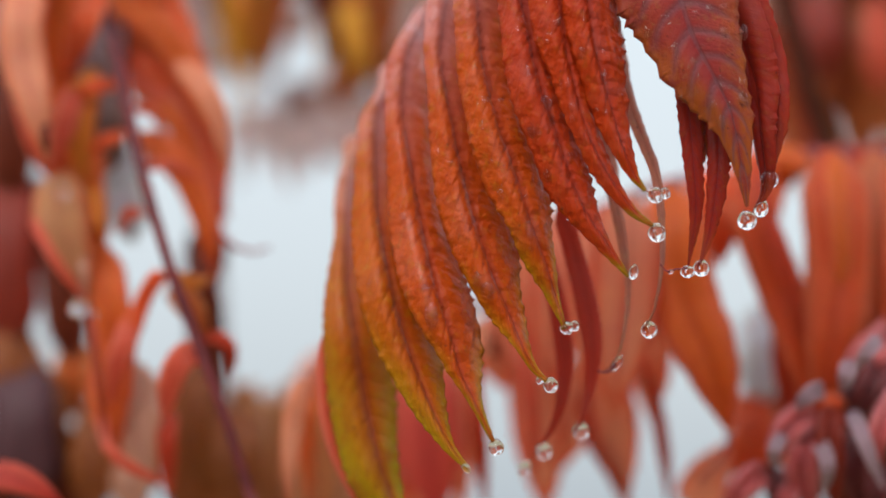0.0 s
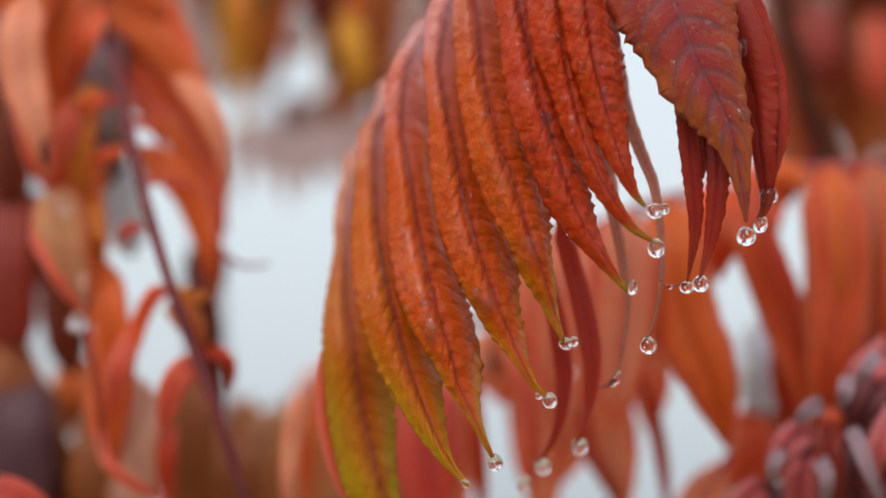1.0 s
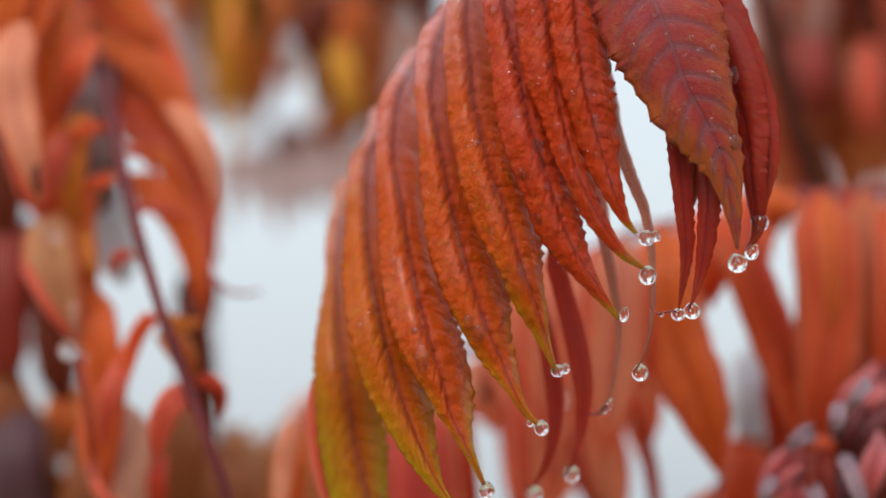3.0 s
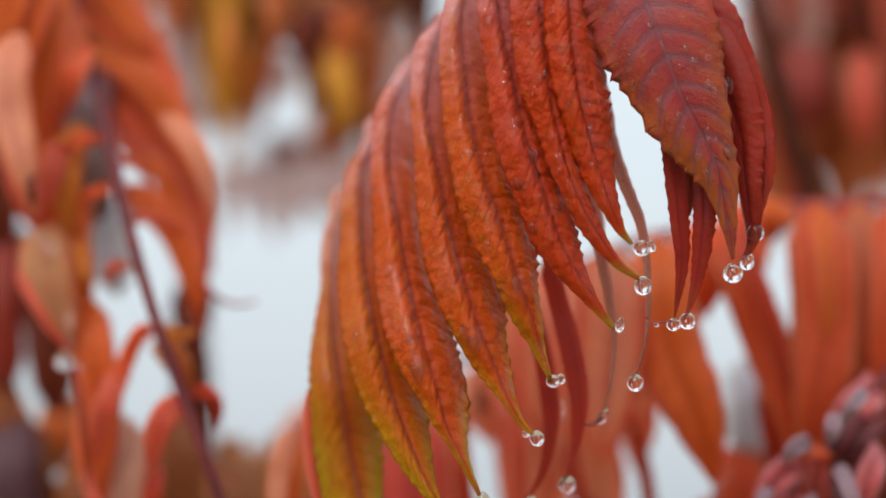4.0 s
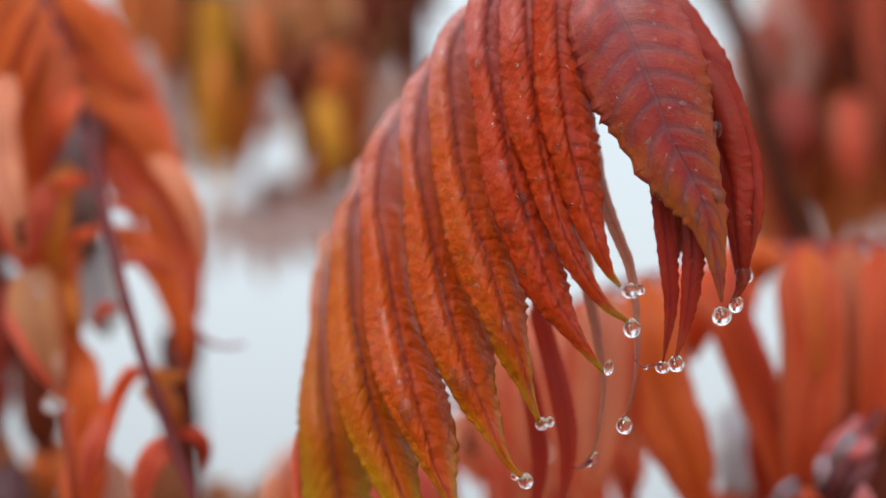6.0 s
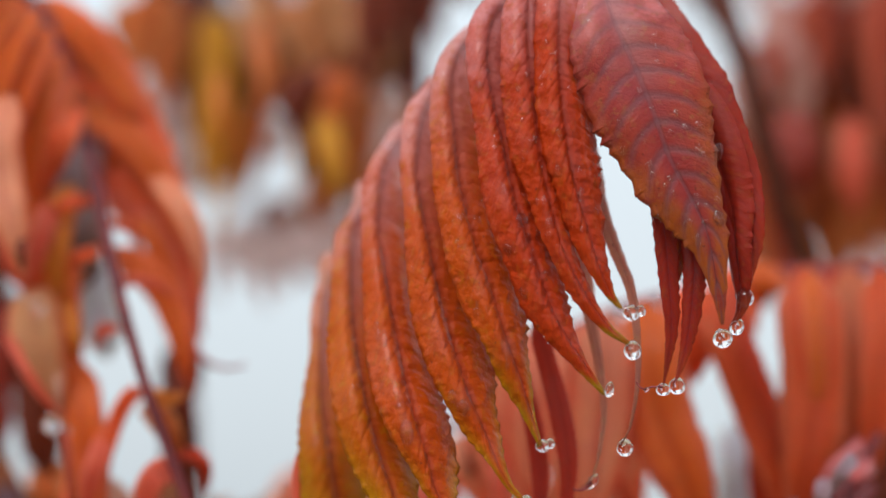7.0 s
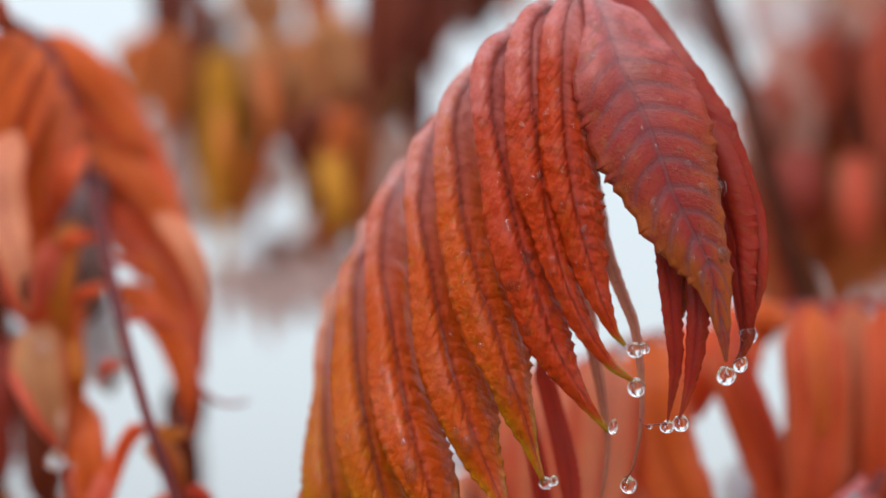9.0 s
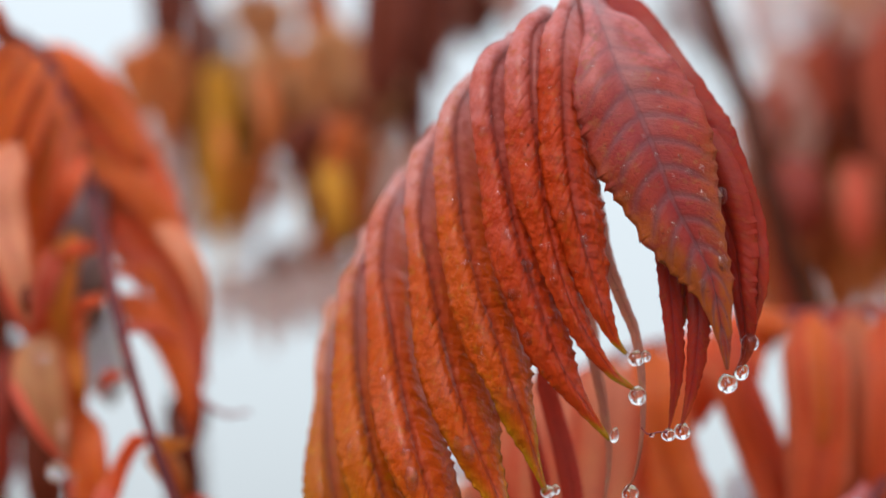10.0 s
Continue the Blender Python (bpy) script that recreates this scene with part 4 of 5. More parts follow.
hang(right, [(0.0770, 0.5178, 1.3993), (0.0778, 0.5118, 1.3865), (0.0779, 0.5118, 1.3724), (0.0760, 0.5118, 1.3572), (0.0739, 0.5158, 1.3425)], 0.0069, AMBERED, 0, 12, 0.6)
hang(right, [(0.0781, 0.5167, 1.3984), (0.0779, 0.5107, 1.3875), (0.0783, 0.5107, 1.3734), (0.0772, 0.5147, 1.3634)], 0.0025, AMBER, 0, 13, 0.4)
hang(right, [(0.0750, 0.5358, 1.3740), (0.0725, 0.5298, 1.3629), (0.0705, 0.5298, 1.3533), (0.0696, 0.5338, 1.3440)], 0.0062, REDDISH, 10, 14, 0.4)
hang(right, [(0.0880, 0.5271, 1.4011), (0.0870, 0.5211, 1.3869), (0.0851, 0.5211, 1.3714), (0.0826, 0.5251, 1.3552)], 0.0052, TERRA, -10, 15, 0.5)
hang(right, [(0.0845, 0.5282, 1.4013), (0.0841, 0.5222, 1.3883), (0.0830, 0.5222, 1.3751), (0.0803, 0.5262, 1.3624)], 0.0023, REDDISH, 0, 16, 0.5)
hang(right, [(0.0939, 0.5231, 1.4000), (0.0936, 0.5171, 1.3851), (0.0914, 0.5171, 1.3684), (0.0893, 0.5211, 1.3524)], 0.0052, AMBERED, 0, 17, 0.5)
hang(right, [(0.0789, 0.5439, 1.3720), (0.0787, 0.5379, 1.3626), (0.0771, 0.5379, 1.3553), (0.0750, 0.5419, 1.3471)], 0.0048, BRICK, 0, 18, 0.4)
hang(right, [(0.0656, 0.5362, 1.4031), (0.0641, 0.5302, 1.3934), (0.0631, 0.5302, 1.3848), (0.0649, 0.5342, 1.3768)], 0.0057, BRIGHT, 0, 19, 0.4)

low = open_leaf("coral red sumac leaf low in the thicket", [(-0.0147, 0.5660, 1.3698), (-0.0019, 0.5600, 1.3709), (0.0108, 0.5600, 1.3716), (0.0235, 0.5600, 1.3690), (0.0363, 0.5640, 1.3618)], 0.0012, STALK)
hang(low, [(0.0319, 0.5429, 1.3620), (0.0323, 0.5369, 1.3491), (0.0337, 0.5369, 1.3382), (0.0351, 0.5409, 1.3252)], 0.0048, SALMON, 0, 1, 0.5)
hang(low, [(0.0381, 0.5374, 1.3626), (0.0404, 0.5314, 1.3510), (0.0426, 0.5314, 1.3390), (0.0444, 0.5354, 1.3249)], 0.0014, REDDISH, 0, 2, 0.6)
hang(low, [(0.0405, 0.5425, 1.3607), (0.0408, 0.5365, 1.3515), (0.0407, 0.5405, 1.3446)], 0.0048, SALMON, 0, 3, 0.2)
hang(low, [(0.0270, 0.5441, 1.3510), (0.0284, 0.5381, 1.3419), (0.0326, 0.5381, 1.3335), (0.0364, 0.5421, 1.3240)], 0.0024, REDDISH, 0, 4, 0.5)
hang(low, [(0.0162, 0.5517, 1.3642), (0.0166, 0.5457, 1.3512), (0.0175, 0.5457, 1.3389), (0.0188, 0.5497, 1.3244)], 0.0059, SALMON, 5, 5, 0.55)
hang(low, [(0.0121, 0.5344, 1.3647), (0.0140, 0.5284, 1.3531), (0.0153, 0.5284, 1.3424), (0.0152, 0.5324, 1.3307)], 0.0019, CORAL, 0, 6, 0.5)
hang(low, [(0.0243, 0.5522, 1.3580), (0.0246, 0.5462, 1.3500), (0.0240, 0.5462, 1.3426), (0.0210, 0.5502, 1.3330)], 0.0047, SALMON, 0, 7, 0.45)
hang(low, [(0.0058, 0.5469, 1.3674), (0.0080, 0.5409, 1.3593), (0.0092, 0.5449, 1.3511)], 0.0067, SALMON, 0, 8, 0.3)
hang(low, [(0.0028, 0.5338, 1.3585), (0.0032, 0.5278, 1.3459), (0.0041, 0.5278, 1.3364), (0.0054, 0.5318, 1.3248)], 0.0017, REDDISH, 0, 9, 0.6)
hang(low, [(-0.0068, 0.5498, 1.3578), (-0.0077, 0.5438, 1.3448), (-0.0067, 0.5438, 1.3350), (-0.0049, 0.5478, 1.3243)], 0.0078, ROSY, 0, 10, 0.6)
hang(low, [(-0.0144, 0.5550, 1.3571), (-0.0128, 0.5490, 1.3515), (-0.0123, 0.5530, 1.3456)], 0.0027, SALMON, 0, 11, 0.3)
hang(low, [(-0.0019, 0.5577, 1.3637), (-0.0009, 0.5517, 1.3517), (-0.0004, 0.5517, 1.3393), (0.0006, 0.5557, 1.3259)], 0.0042, SALMON, 0, 12, 0.5)
# Small dark leaflet that stands in for a shaded hole between leaflets.
hang(low, [(0.0086, 0.5444, 1.3659), (0.0077, 0.5384, 1.3602), (0.0070, 0.5424, 1.3570)], 0.0019, MAROON, 0, 13, 0.4)
hang(low, [(0.0509, 0.5452, 1.3248), (0.0526, 0.5392, 1.3311), (0.0553, 0.5392, 1.3354), (0.0580, 0.5432, 1.3399)], 0.0056, SALMON, 0, 14, 0.2)
hang(low, [(0.0654, 0.5584, 1.3523), (0.0646, 0.5524, 1.3431), (0.0638, 0.5524, 1.3344), (0.0629, 0.5564, 1.3259)], 0.0055, AMBERED, 0, 15, 0.5)
tube("tendril", [(0.0552, 0.5150, 1.3388), (0.0542, 0.5150, 1.3355), (0.0520, 0.5150, 1.3326), (0.0486, 0.5150, 1.3295)], 0.0005, 0.0003, STALK, low, steps=14, sides=6)

small = open_leaf("thin orange leaflet beside the wet leaf", [(-0.0289, 0.5260, 1.3553), (-0.0309, 0.5200, 1.3513), (-0.0324, 0.5240, 1.3491)], 0.0005, STALK)
hang(small, [(-0.0311, 0.5156, 1.3504), (-0.0328, 0.5096, 1.3466), (-0.0341, 0.5096, 1.3397), (-0.0347, 0.5096, 1.3317), (-0.0349, 0.5136, 1.3228)], 0.0023, PEACH, 30, 1, 0.3)
hang(small, [(-0.0308, 0.5275, 1.3511), (-0.0314, 0.5215, 1.3453), (-0.0319, 0.5215, 1.3383), (-0.0318, 0.5255, 1.3245)], 0.0016, AMBER, 20, 2, 0.5)

crumple = open_leaf("crumpled crimson sumac leaf, drying", [(0.0913, 0.5140, 1.3633), (0.0837, 0.5080, 1.3534), (0.0775, 0.5080, 1.3465), (0.0690, 0.5080, 1.3373), (0.0591, 0.5120, 1.3296)], 0.0011, DARK_STALK)
curled([(0.0880, 0.5123, 1.3596), (0.0840, 0.5063, 1.3561), (0.0806, 0.5063, 1.3532), (0.0776, 0.5103, 1.3478)], 0.0039, CRIMSON, 0)
curled([(0.0868, 0.5094, 1.3535), (0.0828, 0.5034, 1.3495), (0.0799, 0.5034, 1.3443), (0.0770, 0.5074, 1.3418)], 0.0038, BURGUNDY, 1)
curled([(0.0865, 0.5019, 1.3459), (0.0831, 0.4959, 1.3409), (0.0813, 0.4959, 1.3353), (0.0824, 0.4999, 1.3300)], 0.0033, CRIMSON, 2)
curled([(0.0713, 0.5030, 1.3420), (0.0665, 0.4970, 1.3404), (0.0631, 0.4970, 1.3365), (0.0615, 0.5010, 1.3317)], 0.0031, CRIMSON, 3)
curled([(0.0722, 0.5135, 1.3412), (0.0698, 0.5075, 1.3350), (0.0694, 0.5075, 1.3293), (0.0715, 0.5115, 1.3227)], 0.0041, CRIMSON, 4)
curled([(0.0607, 0.5061, 1.3306), (0.0572, 0.5001, 1.3289), (0.0543, 0.5001, 1.3261), (0.0525, 0.5041, 1.3235)], 0.0029, CRIMSON, 5)
curled([(0.0719, 0.4988, 1.3467), (0.0688, 0.4928, 1.3456), (0.0669, 0.4928, 1.3440), (0.0663, 0.4968, 1.3423)], 0.0018, LILAC, 6)
# Lilac piece painted as the highlight on the crimson leaf's edge.
curled([(0.0770, 0.4942, 1.3519), (0.0754, 0.4882, 1.3485), (0.0749, 0.4922, 1.3461)], 0.0018, LILAC, 7)
# Pale slit that stands in for sky seen through the crumpled leaf.
curled([(0.0775, 0.4971, 1.3423), (0.0780, 0.4911, 1.3372), (0.0797, 0.4911, 1.3322), (0.0828, 0.4951, 1.3269)], 0.0017, LILAC, 8)
curled([(0.0635, 0.4954, 1.3375), (0.0612, 0.4894, 1.3343), (0.0610, 0.4934, 1.3313)], 0.0013, LILAC, 9)
curled([(0.0750, 0.5049, 1.3439), (0.0732, 0.4989, 1.3389), (0.0733, 0.4989, 1.3322), (0.0748, 0.5029, 1.3234)], 0.0029, OXBLOOD, 10)
curled([(0.0818, 0.5162, 1.3402), (0.0795, 0.5102, 1.3329), (0.0811, 0.5142, 1.3228)], 0.0034, BURGUNDY, 11)
curled([(0.0654, 0.5162, 1.3321), (0.0640, 0.5102, 1.3272), (0.0650, 0.5142, 1.3228)], 0.0028, BURGUNDY, 12)
curled([(0.0745, 0.5127, 1.3463), (0.0758, 0.5067, 1.3441), (0.0787, 0.5107, 1.3415)], 0.0018, BRIGHT, 13)
curled([(0.0864, 0.5175, 1.3322), (0.0842, 0.5115, 1.3273), (0.0824, 0.5155, 1.3229)], 0.0030, BURGUNDY, 14)
curled([(0.0678, 0.5130, 1.3285), (0.0658, 0.5070, 1.3253), (0.0646, 0.5110, 1.3221)], 0.0023, CRIMSON, 15)
curled([(0.0826, 0.5120, 1.3526), (0.0798, 0.5060, 1.3474), (0.0797, 0.5100, 1.3432)], 0.0025, PLUM, 16)
curled([(0.0676, 0.5139, 1.3401), (0.0658, 0.5079, 1.3350), (0.0669, 0.5119, 1.3296)], 0.0023, SALMON, 17)
curled([(0.0712, 0.4994, 1.3367), (0.0716, 0.4934, 1.3318), (0.0718, 0.4974, 1.3265)], 0.0016, LILAC, 18)
curled([(0.0823, 0.4923, 1.3562), (0.0785, 0.4863, 1.3527), (0.0771, 0.4903, 1.3493)], 0.0015, LILAC, 19)

left = open_leaf("orange sumac leaf with loose curled leaflets", [(-0.1060, 0.5380, 1.4700), (-0.0935, 0.5320, 1.4636), (-0.0862, 0.5300, 1.4579), (-0.0814, 0.5280, 1.4459), (-0.0769, 0.5240, 1.4329), (-0.0722, 0.5140, 1.4188), (-0.0648, 0.5020, 1.3920), (-0.0583, 0.4980, 1.3717), (-0.0530, 0.4980, 1.3574), (-0.0468, 0.4980, 1.3411), (-0.0411, 0.5020, 1.3234)], 0.0016, DARK_STALK)
hang(left, [(-0.0908, 0.5349, 1.4619), (-0.0786, 0.5289, 1.4542), (-0.0706, 0.5289, 1.4446), (-0.0657, 0.5289, 1.4353), (-0.0643, 0.5329, 1.4301)], 0.0040, AMBER, -8, 1, 0.5)
hang(left, [(-0.0882, 0.5367, 1.4590), (-0.0756, 0.5307, 1.4504), (-0.0673, 0.5307, 1.4399), (-0.0623, 0.5307, 1.4296), (-0.0607, 0.5347, 1.4236)], 0.0041, BRIGHT, -10, 2, 0.5)
hang(left, [(-0.0857, 0.5372, 1.4546), (-0.0730, 0.5312, 1.4459), (-0.0645, 0.5312, 1.4349), (-0.0594, 0.5312, 1.4243), (-0.0578, 0.5352, 1.4181)], 0.0039, AMBER, -12, 3, 0.5)
hang(left, [(-0.0833, 0.5366, 1.4493), (-0.0704, 0.5306, 1.4404), (-0.0618, 0.5306, 1.4292), (-0.0566, 0.5306, 1.4181), (-0.0548, 0.5346, 1.4116)], 0.0039, BRIGHT, -8, 4, 0.5)
hang(left, [(-0.0819, 0.5387, 1.4446), (-0.0689, 0.5327, 1.4355), (-0.0600, 0.5327, 1.4239), (-0.0546, 0.5327, 1.4126), (-0.0529, 0.5367, 1.4058)], 0.0038, AMBER, -10, 5, 0.5)
hang(left, [(-0.0799, 0.5357, 1.4387), (-0.0669, 0.5297, 1.4296), (-0.0582, 0.5297, 1.4176), (-0.0529, 0.5297, 1.4060), (-0.0511, 0.5337, 1.3990)], 0.0037, AMBER, -12, 6, 0.5)
hang(left, [(-0.0789, 0.5417, 1.4348), (-0.0662, 0.5357, 1.4256), (-0.0577, 0.5357, 1.4132), (-0.0526, 0.5357, 1.4014), (-0.0509, 0.5397, 1.3941)], 0.0036, AMBER, -8, 7, 0.5)
hang(left, [(-0.0770, 0.5406, 1.4288), (-0.0650, 0.5346, 1.4194), (-0.0570, 0.5346, 1.4069), (-0.0523, 0.5346, 1.3948), (-0.0507, 0.5386, 1.3874)], 0.0032, BRIGHT, -10, 8, 0.5)
hang(left, [(-0.0752, 0.5403, 1.4230), (-0.0642, 0.5343, 1.4136), (-0.0570, 0.5343, 1.4010), (-0.0529, 0.5343, 1.3887), (-0.0516, 0.5383, 1.3812)], 0.0029, CORAL, -12, 9, 0.5)
hang(left, [(-0.0735, 0.5395, 1.4177), (-0.0630, 0.5335, 1.4102), (-0.0571, 0.5335, 1.3965), (-0.0536, 0.5335, 1.3829), (-0.0526, 0.5375, 1.3755)], 0.0024, AMBER, -8, 10, 0.5)
hang(left, [(-0.0600, 0.5168, 1.4176), (-0.0540, 0.5108, 1.4115), (-0.0503, 0.5108, 1.4037), (-0.0486, 0.5148, 1.3931)], 0.0025, PEACH, -15, 11, 0.4)
hang(left, [(-0.0696, 0.5279, 1.4047), (-0.0627, 0.5219, 1.3993), (-0.0566, 0.5219, 1.3920), (-0.0531, 0.5219, 1.3811), (-0.0522, 0.5259, 1.3721)], 0.0031, AMBER, -15, 12, 0.5)
hang(left, [(-0.0663, 0.5147, 1.3945), (-0.0617, 0.5087, 1.3944), (-0.0576, 0.5087, 1.3932), (-0.0542, 0.5127, 1.3913)], 0.0011, CORAL, 0, 13, 0.5)
hang(left, [(-0.0714, 0.5244, 1.4095), (-0.0672, 0.5184, 1.4080), (-0.0642, 0.5184, 1.4064), (-0.0626, 0.5224, 1.4030)], 0.0010, CORAL, 0, 14, 0.5)
hang(left, [(-0.0867, 0.5083, 1.4538), (-0.0911, 0.5023, 1.4490), (-0.0947, 0.5023, 1.4394), (-0.0967, 0.5063, 1.4260)], 0.0038, AMBER, 8, 15, 0.5)
hang(left, [(-0.0841, 0.5092, 1.4520), (-0.0880, 0.5032, 1.4445), (-0.0912, 0.5032, 1.4336), (-0.0925, 0.5072, 1.4215)], 0.0036, AMBER, 8, 16, 0.5)
hang(left, [(-0.0821, 0.5124, 1.4493), (-0.0853, 0.5064, 1.4399), (-0.0879, 0.5064, 1.4291), (-0.0890, 0.5104, 1.4174)], 0.0036, AMBER, 6, 17, 0.5)
hang(left, [(-0.0805, 0.5182, 1.4453), (-0.0833, 0.5122, 1.4354), (-0.0850, 0.5122, 1.4226), (-0.0850, 0.5162, 1.4102)], 0.0035, AMBER, 6, 18, 0.5)
hang(left, [(-0.0790, 0.5210, 1.4408), (-0.0805, 0.5150, 1.4306), (-0.0820, 0.5150, 1.4209), (-0.0831, 0.5190, 1.4114)], 0.0032, AMBER, 5, 19, 0.5)
hang(left, [(-0.0770, 0.5184, 1.4339), (-0.0775, 0.5124, 1.4275), (-0.0785, 0.5124, 1.4227), (-0.0802, 0.5164, 1.4176)], 0.0028, BRIGHT, 5, 20, 0.4)
hang(left, [(-0.0724, 0.5169, 1.4131), (-0.0746, 0.5109, 1.4115), (-0.0775, 0.5109, 1.4106), (-0.0808, 0.5149, 1.4090)], 0.0016, BRIGHT, 0, 21, 0.5)
hang(left, [(-0.0881, 0.5044, 1.4327), (-0.0894, 0.4984, 1.4229), (-0.0887, 0.4984, 1.4135), (-0.0862, 0.4984, 1.4041), (-0.0836, 0.5024, 1.3932)], 0.0043, PEACH, 10, 22, 0.5)
hang(left, [(-0.0799, 0.5187, 1.4415), (-0.0818, 0.5127, 1.4337), (-0.0824, 0.5127, 1.4228), (-0.0826, 0.5167, 1.4140)], 0.0030, BRIGHT, 5, 23, 0.45)
hang(left, [(-0.1004, 0.5036, 1.4604), (-0.0946, 0.4976, 1.4578), (-0.0910, 0.4976, 1.4548), (-0.0882, 0.5016, 1.4530)], 0.0034, BRICK, 0, 24, 0.5)
hang(left, [(-0.0950, 0.5190, 1.4182), (-0.0915, 0.5130, 1.4060), (-0.0885, 0.5130, 1.3976), (-0.0839, 0.5170, 1.3911)], 0.0012, CORAL, 0, 25, 0.6)
hang(left, [(-0.0803, 0.5178, 1.4130), (-0.0814, 0.5118, 1.4069), (-0.0831, 0.5118, 1.3997), (-0.0853, 0.5158, 1.3933)], 0.0025, CORAL, 5, 26, 0.4)
hang(left, [(-0.0778, 0.5200, 1.4172), (-0.0791, 0.5140, 1.4074), (-0.0795, 0.5140, 1.3990), (-0.0775, 0.5180, 1.3901)], 0.0032, GOLD, 5, 27, 0.5)
hang(left, [(-0.0775, 0.5260, 1.4025), (-0.0778, 0.5200, 1.3929), (-0.0764, 0.5200, 1.3808), (-0.0756, 0.5240, 1.3706)], 0.0028, AMBER, 0, 28, 0.5)
hang(left, [(-0.0765, 0.5155, 1.3908), (-0.0743, 0.5095, 1.3827), (-0.0740, 0.5135, 1.3774)], 0.0014, GOLD, 0, 29, 0.4)
hang(left, [(-0.0884, 0.5326, 1.4250), (-0.0883, 0.5266, 1.4125), (-0.0875, 0.5266, 1.4026), (-0.0861, 0.5306, 1.3935)], 0.0052, AMBER, 5, 30, 0.7)
hang(left, [(-0.0857, 0.5418, 1.4068), (-0.0841, 0.5358, 1.3957), (-0.0830, 0.5358, 1.3858), (-0.0804, 0.5398, 1.3764)], 0.0048, GOLD, 5, 31, 0.7)
# Dark sliver added in front as the shade of a gap.
hang(left, [(-0.0841, 0.5003, 1.4012), (-0.0832, 0.4943, 1.3969), (-0.0834, 0.4983, 1.3945)], 0.0010, MAROON, 0, 32, 0.4)
hang(left, [(-0.0712, 0.5176, 1.4030), (-0.0721, 0.5116, 1.4003), (-0.0744, 0.5116, 1.3994), (-0.0773, 0.5156, 1.3969)], 0.0015, BRIGHT, 0, 33, 0.4)
hang(left, [(-0.0661, 0.5173, 1.3858), (-0.0673, 0.5113, 1.3847), (-0.0691, 0.5113, 1.3836), (-0.0708, 0.5153, 1.3807)], 0.0013, CORAL, 0, 34, 0.5)
hang(left, [(-0.0824, 0.5149, 1.3937), (-0.0828, 0.5089, 1.3856), (-0.0803, 0.5089, 1.3768), (-0.0767, 0.5129, 1.3662)], 0.0053, BEIGE, 0, 35, 0.4)
hang(left, [(-0.0879, 0.5072, 1.3829), (-0.0833, 0.5012, 1.3756), (-0.0794, 0.5012, 1.3698), (-0.0751, 0.5052, 1.3646)], 0.0010, CORAL, 0, 36, 0.6)
hang(left, [(-0.0781, 0.5143, 1.3799), (-0.0771, 0.5083, 1.3720), (-0.0767, 0.5123, 1.3649)], 0.0008, PALE, 0, 37, 0.5)
hang(left, [(-0.0760, 0.5189, 1.3801), (-0.0730, 0.5129, 1.3679), (-0.0714, 0.5129, 1.3562), (-0.0720, 0.5129, 1.3434), (-0.0706, 0.5169, 1.3345)], 0.0044, AMBER, 5, 38, 0.7)
hang(left, [(-0.0665, 0.5105, 1.3629), (-0.0677, 0.5045, 1.3576), (-0.0696, 0.5045, 1.3519), (-0.0708, 0.5085, 1.3442)], 0.0023, CORAL, 8, 39, 0.4)
hang(left, [(-0.0601, 0.5137, 1.3718), (-0.0623, 0.5077, 1.3701), (-0.0651, 0.5077, 1.3649), (-0.0678, 0.5077, 1.3557), (-0.0715, 0.5117, 1.3445)], 0.0017, BRIGHT, 15, 40, 0.4)
hang(left, [(-0.0686, 0.5232, 1.3550), (-0.0680, 0.5172, 1.3450), (-0.0663, 0.5172, 1.3368), (-0.0632, 0.5212, 1.3289)], 0.0054, PALE, 0, 41, 0.5)
hang(left, [(-0.0734, 0.5110, 1.3444), (-0.0708, 0.5050, 1.3359), (-0.0652, 0.5050, 1.3312), (-0.0577, 0.5090, 1.3280)], 0.0011, CORAL, 5, 42, 0.6)
hang(left, [(-0.0754, 0.5077, 1.3643), (-0.0737, 0.5017, 1.3573), (-0.0724, 0.5017, 1.3482), (-0.0718, 0.5057, 1.3371)], 0.0008, BRICK, 0, 43, 0.6)
hang(left, [(-0.0519, 0.5062, 1.3553), (-0.0554, 0.5002, 1.3535), (-0.0579, 0.5002, 1.3489), (-0.0596, 0.5042, 1.3410)], 0.0027, CORAL, 0, 44, 0.5)
hang(left, [(-0.0605, 0.5132, 1.3720), (-0.0568, 0.5072, 1.3700), (-0.0538, 0.5072, 1.3695), (-0.0512, 0.5112, 1.3710)], 0.0015, GOLD, 5, 45, 0.5)
hang(left, [(-0.0598, 0.5168, 1.3702), (-0.0567, 0.5108, 1.3665), (-0.0543, 0.5108, 1.3630), (-0.0521, 0.5148, 1.3588)], 0.0028, RUST, 5, 46, 0.5)
hang(left, [(-0.0555, 0.5265, 1.3794), (-0.0538, 0.5205, 1.3737), (-0.0521, 0.5205, 1.3677), (-0.0517, 0.5245, 1.3617)], 0.0013, MAROON, 0, 47, 0.6)
hang(left, [(-0.0530, 0.5150, 1.3588), (-0.0487, 0.5090, 1.3581), (-0.0466, 0.5090, 1.3552), (-0.0471, 0.5130, 1.3506)], 0.0013, REDDISH, 0, 48, 0.5)
hang(left, [(-0.0554, 0.5445, 1.3572), (-0.0571, 0.5385, 1.3493), (-0.0582, 0.5385, 1.3395), (-0.0590, 0.5425, 1.3265)], 0.0041, SIENNA, 20, 49, 0.6)
hang(left, [(-0.0606, 0.5221, 1.3454), (-0.0603, 0.5161, 1.3379), (-0.0601, 0.5201, 1.3254)], 0.0019, REDDISH, 10, 50, 0.5)
